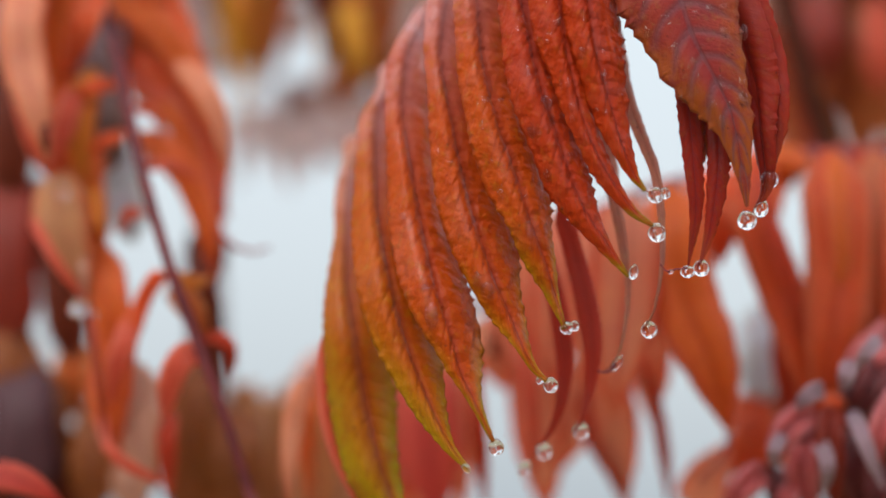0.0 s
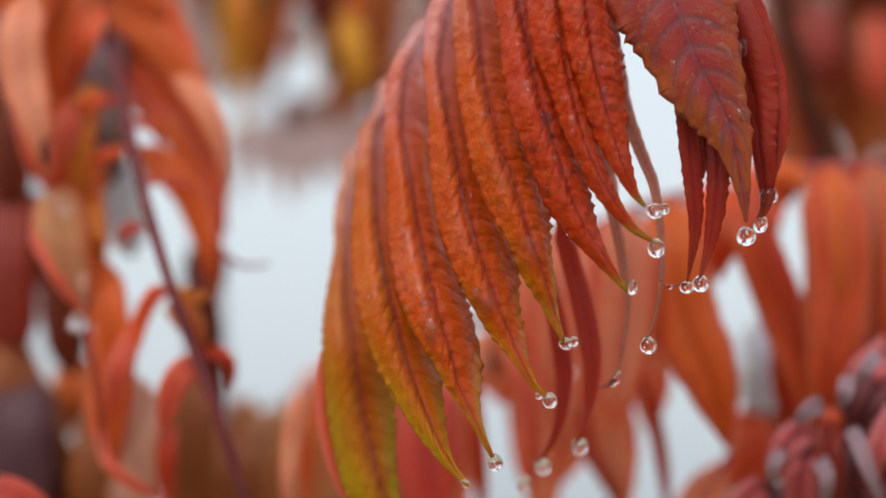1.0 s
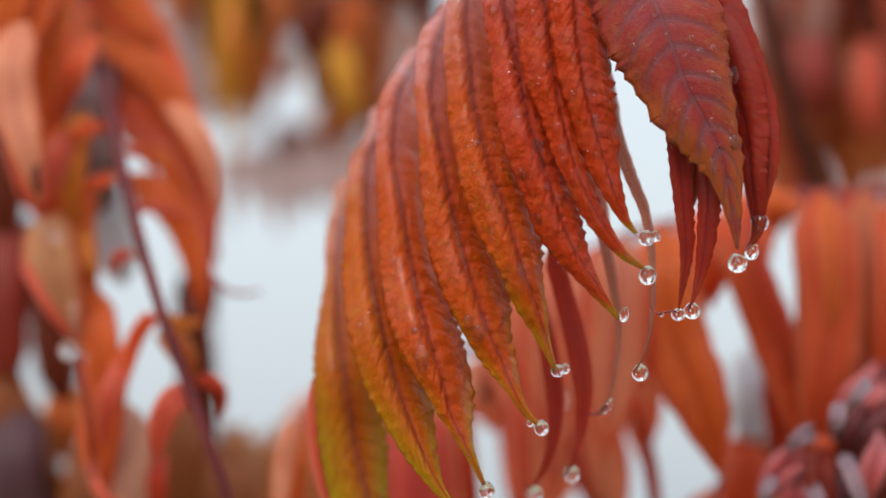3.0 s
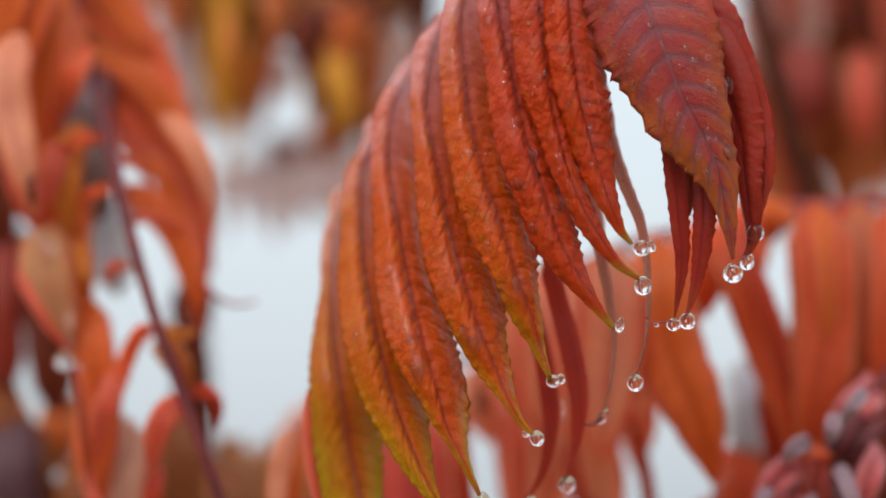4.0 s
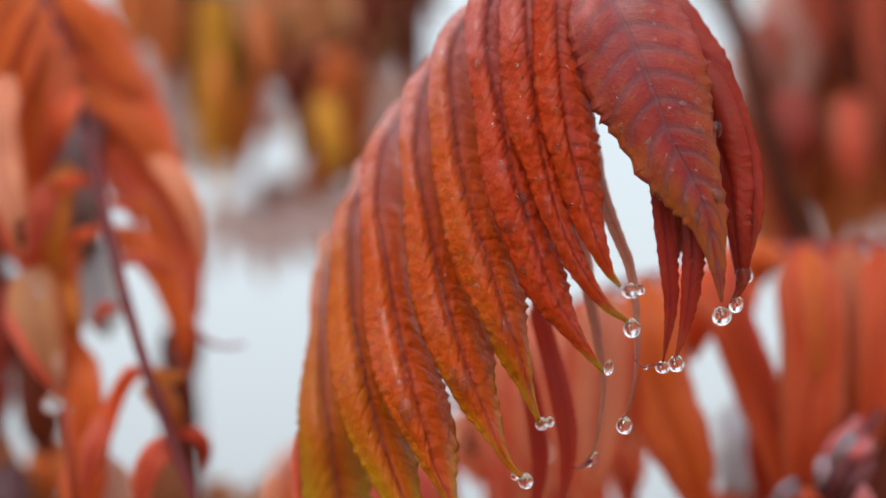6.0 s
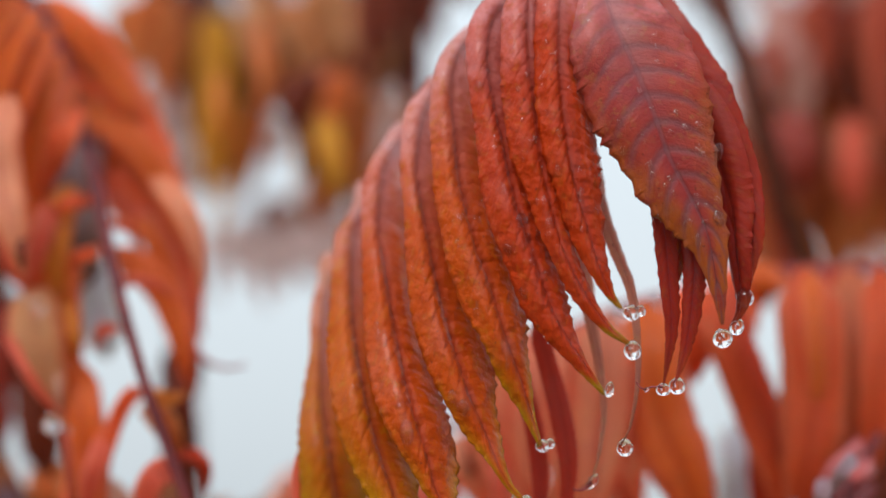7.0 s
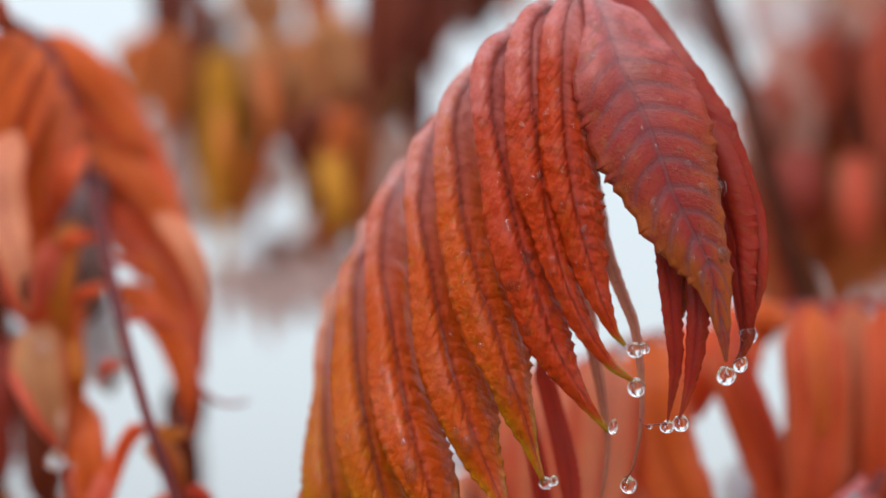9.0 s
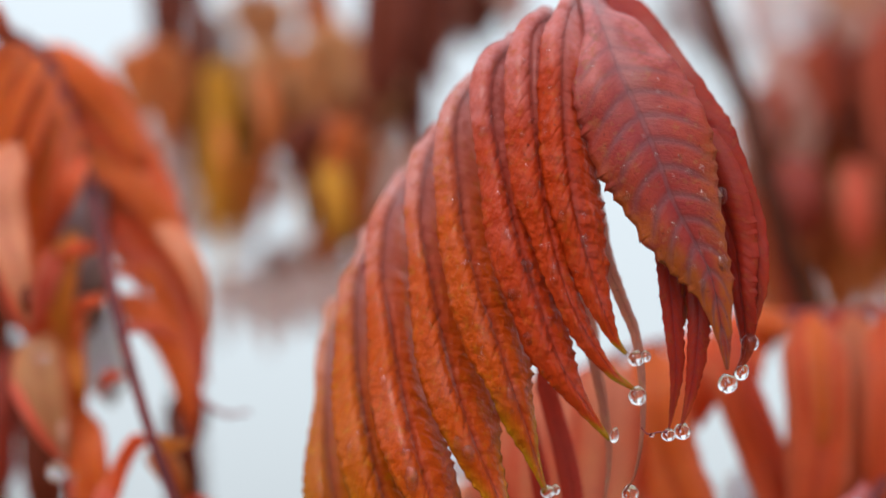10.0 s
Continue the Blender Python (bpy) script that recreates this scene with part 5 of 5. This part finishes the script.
hang(left, [(-0.0945, 0.5034, 1.3302), (-0.0888, 0.4974, 1.3293), (-0.0843, 0.4974, 1.3276), (-0.0793, 0.5014, 1.3245)], 0.0029, ROSY, 10, 51, 0.4)
tube("tendril", [(-0.0504, 0.5180, 1.3817), (-0.0480, 0.5180, 1.3791), (-0.0442, 0.5180, 1.3775), (-0.0397, 0.5180, 1.3781)], 0.0006, 0.0003, STALK, left, steps=14, sides=6)

shade = open_leaf("grey mauve sumac leaf, coloured like dim sky in the gaps", [(-0.0717, 0.5480, 1.4468), (-0.0770, 0.5420, 1.4388), (-0.0819, 0.5420, 1.4336), (-0.0837, 0.5460, 1.4307)], 0.0008, STALK)
# MAUVE, UMBER and GREY leaflets here stand in for dim gaps, AMBER is leaf.
hang(shade, [(-0.0807, 0.5416, 1.4387), (-0.0806, 0.5356, 1.4283), (-0.0812, 0.5356, 1.4207), (-0.0816, 0.5396, 1.4102)], 0.0075, MAUVE, 0, 1, 0.8)
hang(shade, [(-0.0792, 0.5424, 1.4531), (-0.0794, 0.5364, 1.4424), (-0.0805, 0.5364, 1.4348), (-0.0816, 0.5404, 1.4281)], 0.0072, AMBER, 0, 2, 0.8)
hang(shade, [(-0.0772, 0.5387, 1.4201), (-0.0767, 0.5327, 1.4113), (-0.0770, 0.5327, 1.4050), (-0.0777, 0.5367, 1.3971)], 0.0046, UMBER, 0, 3, 0.8)
hang(shade, [(0.0672, 0.5598, 1.3715), (0.0672, 0.5538, 1.3607), (0.0659, 0.5578, 1.3485)], 0.0050, GREY, 0, 4, 0.7)
hang(shade, [(-0.0738, 0.5463, 1.4052), (-0.0741, 0.5403, 1.3977), (-0.0731, 0.5403, 1.3902), (-0.0719, 0.5443, 1.3833)], 0.0049, GREY, 0, 5, 0.7)

# Brown and plum leaflets whose colours also carry the shade between them.
dusk = open_leaf("dark brown and plum sumac leaf, gap shade put into its colours", [(-0.1167, 0.5830, 1.4068), (-0.1101, 0.5770, 1.4017), (-0.1034, 0.5770, 1.3990), (-0.0961, 0.5810, 1.3943)], 0.001, STALK)
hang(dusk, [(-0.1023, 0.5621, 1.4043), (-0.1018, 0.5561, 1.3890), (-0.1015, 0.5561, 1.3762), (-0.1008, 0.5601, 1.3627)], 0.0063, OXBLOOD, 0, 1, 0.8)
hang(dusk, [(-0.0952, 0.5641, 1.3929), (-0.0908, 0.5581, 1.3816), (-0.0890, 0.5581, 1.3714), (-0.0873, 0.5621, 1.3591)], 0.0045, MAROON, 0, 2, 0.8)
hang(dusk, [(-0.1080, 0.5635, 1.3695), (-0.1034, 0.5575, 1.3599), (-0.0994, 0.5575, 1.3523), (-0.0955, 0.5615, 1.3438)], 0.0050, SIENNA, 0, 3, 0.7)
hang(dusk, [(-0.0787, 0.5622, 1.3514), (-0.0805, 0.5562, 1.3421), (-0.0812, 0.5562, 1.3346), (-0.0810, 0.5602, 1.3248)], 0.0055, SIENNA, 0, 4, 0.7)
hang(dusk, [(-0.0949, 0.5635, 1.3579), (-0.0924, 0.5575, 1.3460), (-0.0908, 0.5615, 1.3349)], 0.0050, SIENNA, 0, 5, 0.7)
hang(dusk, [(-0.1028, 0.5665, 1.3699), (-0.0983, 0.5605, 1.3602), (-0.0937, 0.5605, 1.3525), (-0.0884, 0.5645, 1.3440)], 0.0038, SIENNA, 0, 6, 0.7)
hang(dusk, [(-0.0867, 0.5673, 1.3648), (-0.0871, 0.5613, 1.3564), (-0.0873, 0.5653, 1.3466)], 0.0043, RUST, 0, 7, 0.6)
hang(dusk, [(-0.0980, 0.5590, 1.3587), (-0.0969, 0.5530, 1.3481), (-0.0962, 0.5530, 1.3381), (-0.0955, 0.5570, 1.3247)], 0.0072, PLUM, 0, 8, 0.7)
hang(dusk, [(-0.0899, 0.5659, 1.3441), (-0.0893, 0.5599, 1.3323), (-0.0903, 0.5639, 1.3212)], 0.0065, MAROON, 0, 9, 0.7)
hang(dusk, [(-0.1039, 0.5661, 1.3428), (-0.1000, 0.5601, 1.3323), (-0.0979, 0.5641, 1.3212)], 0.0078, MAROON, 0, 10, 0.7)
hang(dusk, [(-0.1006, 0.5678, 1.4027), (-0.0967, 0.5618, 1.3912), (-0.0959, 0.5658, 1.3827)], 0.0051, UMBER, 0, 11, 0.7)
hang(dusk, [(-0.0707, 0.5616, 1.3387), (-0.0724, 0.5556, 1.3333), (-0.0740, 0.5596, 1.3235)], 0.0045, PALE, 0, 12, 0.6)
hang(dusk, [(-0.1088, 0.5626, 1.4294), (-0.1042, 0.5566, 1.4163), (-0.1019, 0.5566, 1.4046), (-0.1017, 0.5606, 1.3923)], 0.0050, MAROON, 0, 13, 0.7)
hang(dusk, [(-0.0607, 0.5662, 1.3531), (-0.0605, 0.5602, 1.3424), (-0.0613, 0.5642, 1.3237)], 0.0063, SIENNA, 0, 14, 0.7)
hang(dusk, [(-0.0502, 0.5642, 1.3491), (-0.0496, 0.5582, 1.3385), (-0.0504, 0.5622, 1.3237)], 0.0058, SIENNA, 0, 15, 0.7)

veil = open_leaf("pink and brown sumac leaf, pale leaflets painted as haze", [(-0.0819, 0.6635, 1.4825), (-0.0582, 0.6575, 1.4825), (-0.0276, 0.6575, 1.4840), (-0.0093, 0.6615, 1.4883)], 0.0008, STALK)
# VEIL leaflets paint haze over the bright gaps; the other skins are leaves.
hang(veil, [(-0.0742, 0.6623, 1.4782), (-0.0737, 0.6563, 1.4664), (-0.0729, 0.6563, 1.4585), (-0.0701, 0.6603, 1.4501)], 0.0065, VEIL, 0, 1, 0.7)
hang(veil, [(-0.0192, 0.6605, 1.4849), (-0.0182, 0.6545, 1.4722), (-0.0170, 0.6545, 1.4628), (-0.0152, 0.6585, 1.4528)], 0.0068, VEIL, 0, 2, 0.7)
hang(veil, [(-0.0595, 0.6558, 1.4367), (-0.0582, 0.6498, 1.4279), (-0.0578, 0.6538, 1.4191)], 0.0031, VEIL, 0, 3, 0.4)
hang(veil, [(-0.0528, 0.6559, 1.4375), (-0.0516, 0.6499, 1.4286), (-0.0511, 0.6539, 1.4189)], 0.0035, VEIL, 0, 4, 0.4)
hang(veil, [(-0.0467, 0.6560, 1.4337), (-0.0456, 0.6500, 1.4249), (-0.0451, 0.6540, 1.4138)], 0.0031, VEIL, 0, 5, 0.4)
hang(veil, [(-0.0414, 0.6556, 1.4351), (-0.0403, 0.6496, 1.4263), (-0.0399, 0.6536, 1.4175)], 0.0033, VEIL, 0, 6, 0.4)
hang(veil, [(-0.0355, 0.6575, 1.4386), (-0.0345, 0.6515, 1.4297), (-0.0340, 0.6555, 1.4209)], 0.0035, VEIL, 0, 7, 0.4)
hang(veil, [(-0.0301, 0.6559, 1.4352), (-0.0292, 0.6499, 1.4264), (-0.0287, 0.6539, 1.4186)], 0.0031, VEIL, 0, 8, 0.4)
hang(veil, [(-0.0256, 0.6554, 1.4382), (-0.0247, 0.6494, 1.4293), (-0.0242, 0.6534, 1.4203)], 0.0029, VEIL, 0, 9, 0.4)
hang(veil, [(-0.0626, 0.6469, 1.5063), (-0.0612, 0.6409, 1.4934), (-0.0611, 0.6449, 1.4821)], 0.0055, UMBER, 0, 10, 0.7)
hang(veil, [(-0.0658, 0.6473, 1.4906), (-0.0654, 0.6413, 1.4733), (-0.0648, 0.6453, 1.4574)], 0.0023, SIENNA, 0, 11, 0.6)
hang(veil, [(-0.0532, 0.6395, 1.4930), (-0.0517, 0.6335, 1.4773), (-0.0508, 0.6375, 1.4601)], 0.0026, SIENNA, 0, 12, 0.6)
hang(veil, [(-0.0300, 0.6310, 1.4645), (-0.0290, 0.6250, 1.4554), (-0.0305, 0.6290, 1.4489)], 0.0070, MAROON, 0, 13, 0.4)
hang(veil, [(-0.0286, 0.6005, 1.4544), (-0.0261, 0.5945, 1.4436), (-0.0247, 0.5945, 1.4351), (-0.0254, 0.5985, 1.4290)], 0.0035, MUSTARD, 0, 14, 0.4)
hang(veil, [(-0.0325, 0.6027, 1.4568), (-0.0309, 0.5967, 1.4455), (-0.0302, 0.6007, 1.4365)], 0.0024, MAROON, 0, 15, 0.4)
hang(veil, [(-0.0437, 0.6034, 1.4777), (-0.0425, 0.5974, 1.4614), (-0.0431, 0.6014, 1.4467)], 0.0021, RUST, 0, 16, 0.5)
hang(veil, [(-0.0539, 0.5965, 1.4627), (-0.0523, 0.5905, 1.4497), (-0.0508, 0.5945, 1.4380)], 0.0016, GOLD, 0, 17, 0.5)
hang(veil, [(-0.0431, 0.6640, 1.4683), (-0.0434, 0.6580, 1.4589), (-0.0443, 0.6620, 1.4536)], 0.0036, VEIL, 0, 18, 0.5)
hang(veil, [(0.0788, 0.6114, 1.4733), (0.0795, 0.6054, 1.4592), (0.0807, 0.6094, 1.4486)], 0.0030, UMBER, 0, 19, 0.6)
hang(veil, [(0.0921, 0.6449, 1.4836), (0.0918, 0.6389, 1.4711), (0.0931, 0.6429, 1.4613)], 0.0060, UMBER, 0, 20, 0.6)
hang(veil, [(0.0890, 0.6008, 1.4544), (0.0869, 0.5948, 1.4422), (0.0866, 0.5988, 1.4304)], 0.0056, OXBLOOD, 0, 21, 0.6)
hang(veil, [(0.1029, 0.6035, 1.4536), (0.1019, 0.5975, 1.4400), (0.1026, 0.6015, 1.4281)], 0.0040, CORAL, 0, 22, 0.6)
hang(veil, [(0.0743, 0.6115, 1.4674), (0.0759, 0.6055, 1.4563), (0.0786, 0.6095, 1.4457)], 0.0025, DRY, 0, 23, 0.5)
hang(veil, [(0.0946, 0.6592, 1.5021), (0.0942, 0.6532, 1.4859), (0.0948, 0.6532, 1.4702), (0.0959, 0.6572, 1.4618)], 0.0071, DRY, 0, 24, 0.7)
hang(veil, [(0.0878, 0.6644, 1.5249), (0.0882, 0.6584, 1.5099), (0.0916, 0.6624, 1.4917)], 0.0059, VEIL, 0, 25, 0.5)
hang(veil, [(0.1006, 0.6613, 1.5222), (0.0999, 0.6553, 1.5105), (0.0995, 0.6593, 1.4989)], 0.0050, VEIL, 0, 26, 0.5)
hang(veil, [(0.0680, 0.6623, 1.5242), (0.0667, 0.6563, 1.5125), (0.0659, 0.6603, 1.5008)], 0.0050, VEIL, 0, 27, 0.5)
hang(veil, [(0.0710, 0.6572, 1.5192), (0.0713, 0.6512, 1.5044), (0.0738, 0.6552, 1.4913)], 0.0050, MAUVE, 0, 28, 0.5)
# Two grey leaflets added to dim the sky beside the wet leaf.
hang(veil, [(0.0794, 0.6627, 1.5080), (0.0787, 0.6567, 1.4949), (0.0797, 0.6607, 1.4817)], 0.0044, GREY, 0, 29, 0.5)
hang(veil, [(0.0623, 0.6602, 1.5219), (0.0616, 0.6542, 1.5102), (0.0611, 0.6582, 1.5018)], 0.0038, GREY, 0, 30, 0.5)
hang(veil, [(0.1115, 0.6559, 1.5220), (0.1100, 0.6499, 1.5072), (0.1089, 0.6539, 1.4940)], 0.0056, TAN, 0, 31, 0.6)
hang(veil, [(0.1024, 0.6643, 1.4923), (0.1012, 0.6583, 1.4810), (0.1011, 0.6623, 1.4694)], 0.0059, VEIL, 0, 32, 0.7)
hang(veil, [(0.1073, 0.6552, 1.5040), (0.1060, 0.6492, 1.4927), (0.1057, 0.6532, 1.4812)], 0.0055, BRICK, 0, 33, 0.7)
hang(veil, [(0.1193, 0.6613, 1.5206), (0.1176, 0.6553, 1.5025), (0.1161, 0.6553, 1.4833), (0.1153, 0.6593, 1.4623)], 0.0068, UMBER, 0, 34, 0.8)
hang(veil, [(0.1275, 0.6595, 1.5200), (0.1255, 0.6535, 1.4955), (0.1234, 0.6575, 1.4650)], 0.0073, UMBER, 0, 35, 0.8)
hang(veil, [(0.0885, 0.6644, 1.4907), (0.0876, 0.6584, 1.4763), (0.0883, 0.6624, 1.4615)], 0.0059, TAN, 0, 36, 0.7)


def drape(a, b, length, count, half, skins, label, seed, tilt=0.0):
    """A leaf seen from the side, far behind: a short rachis from a to b and leaflets that hang straight down."""
    rnd = random.Random(seed)
    a, b = np.array(a), np.array(b)
    leaf = empty_at("sumac_leaf", a)
    tagged(leaf, label, "leaf", "sumac leaves of the thicket")
    top = (a + b) / 2 + np.array([0, 0, 0.2 * np.linalg.norm(b - a)])
    tube("rachis", [a, top, b], 0.0006, 0.0004, STALK, leaf, steps=16, sides=8)
    line = smooth_line([a, top, b], 60)
    for k in range(count):
        size = length * rnd.uniform(0.7, 1.15)
        p = line[int(60 * (k + 0.5) / count)] + np.array([0, rnd.uniform(-.012, .012), 0])
        sway = np.array([tilt + rnd.uniform(-.22, .22), rnd.uniform(-.1, .1), -1.0])
        out = np.array([rnd.uniform(-.3, .3), 0, 0.12])
        points = [p, p + out * size * 0.3, p + (sway * 0.35 + out * 0.3) * size, p + (sway * 0.7 + out * 0.2) * size, p + sway * size]
        blade("leaflet", points, half * rnd.uniform(0.7, 1.3), rnd.choice(skins), leaf, turn=(rnd.uniform(-50, 50), rnd.uniform(-40, 40)),
              valley=0.2, curl=0.3, teeth=12, nu=24, nv=6, puff=0.0, seed=rnd.randint(0, 999), thick=0.0004, full=0.3)
    return leaf


RUSTY, OCHRE, DARK, DUSKY = "rust brown sumac leaf hanging far behind", "mustard yellow sumac leaf hanging far behind", "dark maroon sumac leaf hanging far behind", "dull brick red sumac leaf hanging far behind"
# upper middle
drape((-0.0609, 0.6294, 1.4803), (-0.0526, 0.6294, 1.4803), 0.0489, 4, 0.0053, [MUSTARD], OCHRE, 1)
drape((-0.0539, 0.6532, 1.4895), (-0.0219, 0.6532, 1.4895), 0.0266, 11, 0.0063, [RUST, TAN, MAROON], RUSTY, 2)
drape((-0.0336, 0.6066, 1.4599), (-0.0203, 0.6066, 1.4599), 0.0277, 6, 0.0049, [MUSTARD, MAROON, RUST, UMBER], OCHRE, 3)
drape((-0.0343, 0.6024, 1.4602), (-0.0175, 0.6024, 1.4602), 0.0159, 6, 0.0048, [MAROON, RUST, MAROON], DARK, 41)
drape((-0.0446, 0.6291, 1.4840), (-0.0138, 0.6291, 1.4840), 0.0245, 7, 0.0065, [RUST, TAN], RUSTY, 4)
drape((-0.0146, 0.6263, 1.5151), (-0.0028, 0.6263, 1.5151), 0.0537, 5, 0.0065, [MAROON, BRICK], DARK, 5)
drape((-0.0700, 0.6260, 1.5181), (-0.0654, 0.6260, 1.5181), 0.0476, 2, 0.0037, [MAROON], DARK, 6)
drape((-0.0797, 0.6290, 1.4855), (-0.0665, 0.6290, 1.4855), 0.0252, 5, 0.0061, [RUST, TAN], RUSTY, 7)
drape((-0.0740, 0.6888, 1.4750), (-0.0612, 0.6888, 1.4750), 0.0283, 4, 0.0050, [RUST, TAN], RUSTY, 8)
drape((-0.0623, 0.7071, 1.4430), (-0.0233, 0.7062, 1.4478), 0.0208, 8, 0.0032, [DRY], DUSKY, 9)
drape((-0.0620, 0.6888, 1.4750), (-0.0549, 0.6888, 1.4750), 0.0298, 3, 0.0050, [RUST], RUSTY, 38)
drape((-0.0820, 0.6686, 1.4778), (-0.0696, 0.6689, 1.4763), 0.0276, 3, 0.0062, [DRY], DUSKY, 36)
drape((-0.0365, 0.7058, 1.4643), (-0.0153, 0.7055, 1.4659), 0.0237, 6, 0.0049, [DRY, RUST, TAN], DUSKY, 35)
drape((-0.0567, 0.6748, 1.5203), (-0.0480, 0.6748, 1.5203), 0.0216, 2, 0.0058, [TAN], RUSTY, 33)
drape((-0.0387, 0.6509, 1.5141), (-0.0311, 0.6509, 1.5141), 0.0245, 2, 0.0048, [RUST], RUSTY, 34, 0.2)
drape((0.0001, 0.6502, 1.5218), (0.0200, 0.6499, 1.5233), 0.0297, 7, 0.0056, [MAROON, RUST, DRY], DARK, 10)
drape((-0.0344, 0.7268, 1.4933), (-0.0142, 0.7268, 1.4933), 0.0286, 4, 0.0054, [RUST, DRY], DUSKY, 22)
# upper right
drape((0.0856, 0.6311, 1.4619), (0.0944, 0.6309, 1.4626), 0.0325, 3, 0.0071, [RUST, BRICK], DUSKY, 12)
drape((0.0850, 0.6298, 1.4758), (0.0975, 0.6297, 1.4766), 0.0229, 3, 0.0065, [DRY, BRICK], DUSKY, 30)
drape((0.1018, 0.6552, 1.4680), (0.1162, 0.6549, 1.4696), 0.0457, 4, 0.0065, [BRICK, TAN, RUST], DUSKY, 31)
drape((0.0970, 0.7032, 1.4820), (0.1264, 0.7024, 1.4868), 0.0465, 5, 0.0073, [RUST, BRICK], DUSKY, 32)
drape((0.0984, 0.6286, 1.4891), (0.1072, 0.6286, 1.4891), 0.0306, 3, 0.0061, [BRICK, MAROON], DUSKY, 13)
drape((0.1074, 0.6045, 1.4841), (0.1179, 0.6045, 1.4841), 0.0397, 3, 0.0064, [TAN, BRICK], DUSKY, 23)
drape((0.1116, 0.6641, 1.5249), (0.1334, 0.6641, 1.5249), 0.0330, 4, 0.0062, [TAN, UMBER, DRY], DUSKY, 37)
drape((0.0835, 0.6559, 1.4604), (0.1267, 0.6557, 1.4619), 0.0560, 12, 0.0077, [BRICK, RUST, DRY], DUSKY, 14)
drape((0.1031, 0.6600, 1.5072), (0.1139, 0.6600, 1.5071), 0.0230, 3, 0.0052, [BRICK, DRY], DUSKY, 40)
# lower left and lower middle
drape((-0.1187, 0.6065, 1.4613), (-0.1046, 0.6065, 1.4613), 0.0500, 5, 0.0082, [PEACH, DRY], DUSKY, 16)
drape((-0.0603, 0.5918, 1.3451), (-0.0298, 0.5914, 1.3478), 0.0492, 10, 0.0069, [RUST, TAN], RUSTY, 18)
drape((-0.0298, 0.5904, 1.3610), (-0.0032, 0.5904, 1.3610), 0.0526, 7, 0.0085, [BRIGHT, PEACH], RUSTY, 19)
drape((-0.0589, 0.5634, 1.3864), (-0.0543, 0.5634, 1.3864), 0.0392, 2, 0.0036, [MAROON], DARK, 20)
drape((0.0813, 0.5650, 1.3660), (0.1068, 0.5642, 1.3710), 0.0568, 9, 0.0085, [BRICK, MAROON, MAROON], DUSKY, 27)
drape((-0.0138, 0.6268, 1.5092), (-0.0043, 0.6271, 1.5077), 0.0505, 4, 0.0071, [MAROON], DARK, 28)
drape((-0.0258, 0.6791, 1.4758), (-0.0100, 0.6791, 1.4758), 0.0242, 5, 0.0070, [RUST, MUSTARD], DUSKY, 29)


# ---- stems of the thicket ----
shrub = tagged(empty_at("sumac_shrub", (0.5, 1.5, 0)), "dark red-brown stems of a wet sumac shrub", "shrub")


def stem(name, points, r0, r1):
    return tube(name, points, r0, r1, TWIG, shrub, steps=60, sides=14, knobs=0.05)


stem("trunk", [(0.62, 1.6, -0.02), (0.40, 1.2, 0.9), (0.1258, 0.7200, 1.3643), (0.0906, 0.6000, 1.4138), (0.0764, 0.5650, 1.4310), (0.0723, 0.5600, 1.4499), (0.0688, 0.5600, 1.4608), (0.0657, 0.5600, 1.4689), (0.0629, 0.5600, 1.4772), (0.0605, 0.5600, 1.4868), (0.0540, 0.5750, 1.5300), (0.0560, 0.6100, 1.6200)], 0.0050, 0.0024)
stem("branch", [(-0.0778, 0.9749, 1.2421), (-0.0754, 0.8022, 1.3576), (-0.0732, 0.7462, 1.3872), (-0.0739, 0.7322, 1.4090), (-0.0764, 0.7282, 1.4319), (-0.0797, 0.7413, 1.4725), (-0.0835, 0.7647, 1.5702), (-0.0871, 0.7459, 1.6765)], 0.0020, 0.0014)
stem("branch", [(-0.0871, 0.7459, 1.6765), (-0.0800, 0.7100, 1.6000), (-0.0762, 0.7000, 1.5510), (-0.0753, 0.7000, 1.5301), (-0.0741, 0.7000, 1.5130), (-0.0736, 0.7100, 1.4987), (-0.0749, 0.7200, 1.4860)], 0.0034, 0.0022)
# side branches that carry the leaves, above and beside the view
stem("branch", [(0.0560, 0.6100, 1.6180), (0.0680, 0.5700, 1.5900), (0.0760, 0.5100, 1.5300), (0.0711, 0.4518, 1.4731)], 0.0030, 0.0016)
stem("branch", [(0.0562, 0.6110, 1.6150), (0.1300, 0.6000, 1.6100), (0.1600, 0.5700, 1.5200), (0.1400, 0.5400, 1.4400), (0.0982, 0.5210, 1.3999)], 0.0030, 0.0014)
stem("branch", [(-0.0867, 0.7466, 1.6730), (-0.1172, 0.6742, 1.6229), (-0.1382, 0.5674, 1.5372), (-0.0993, 0.5040, 1.4593)], 0.0020, 0.0016)
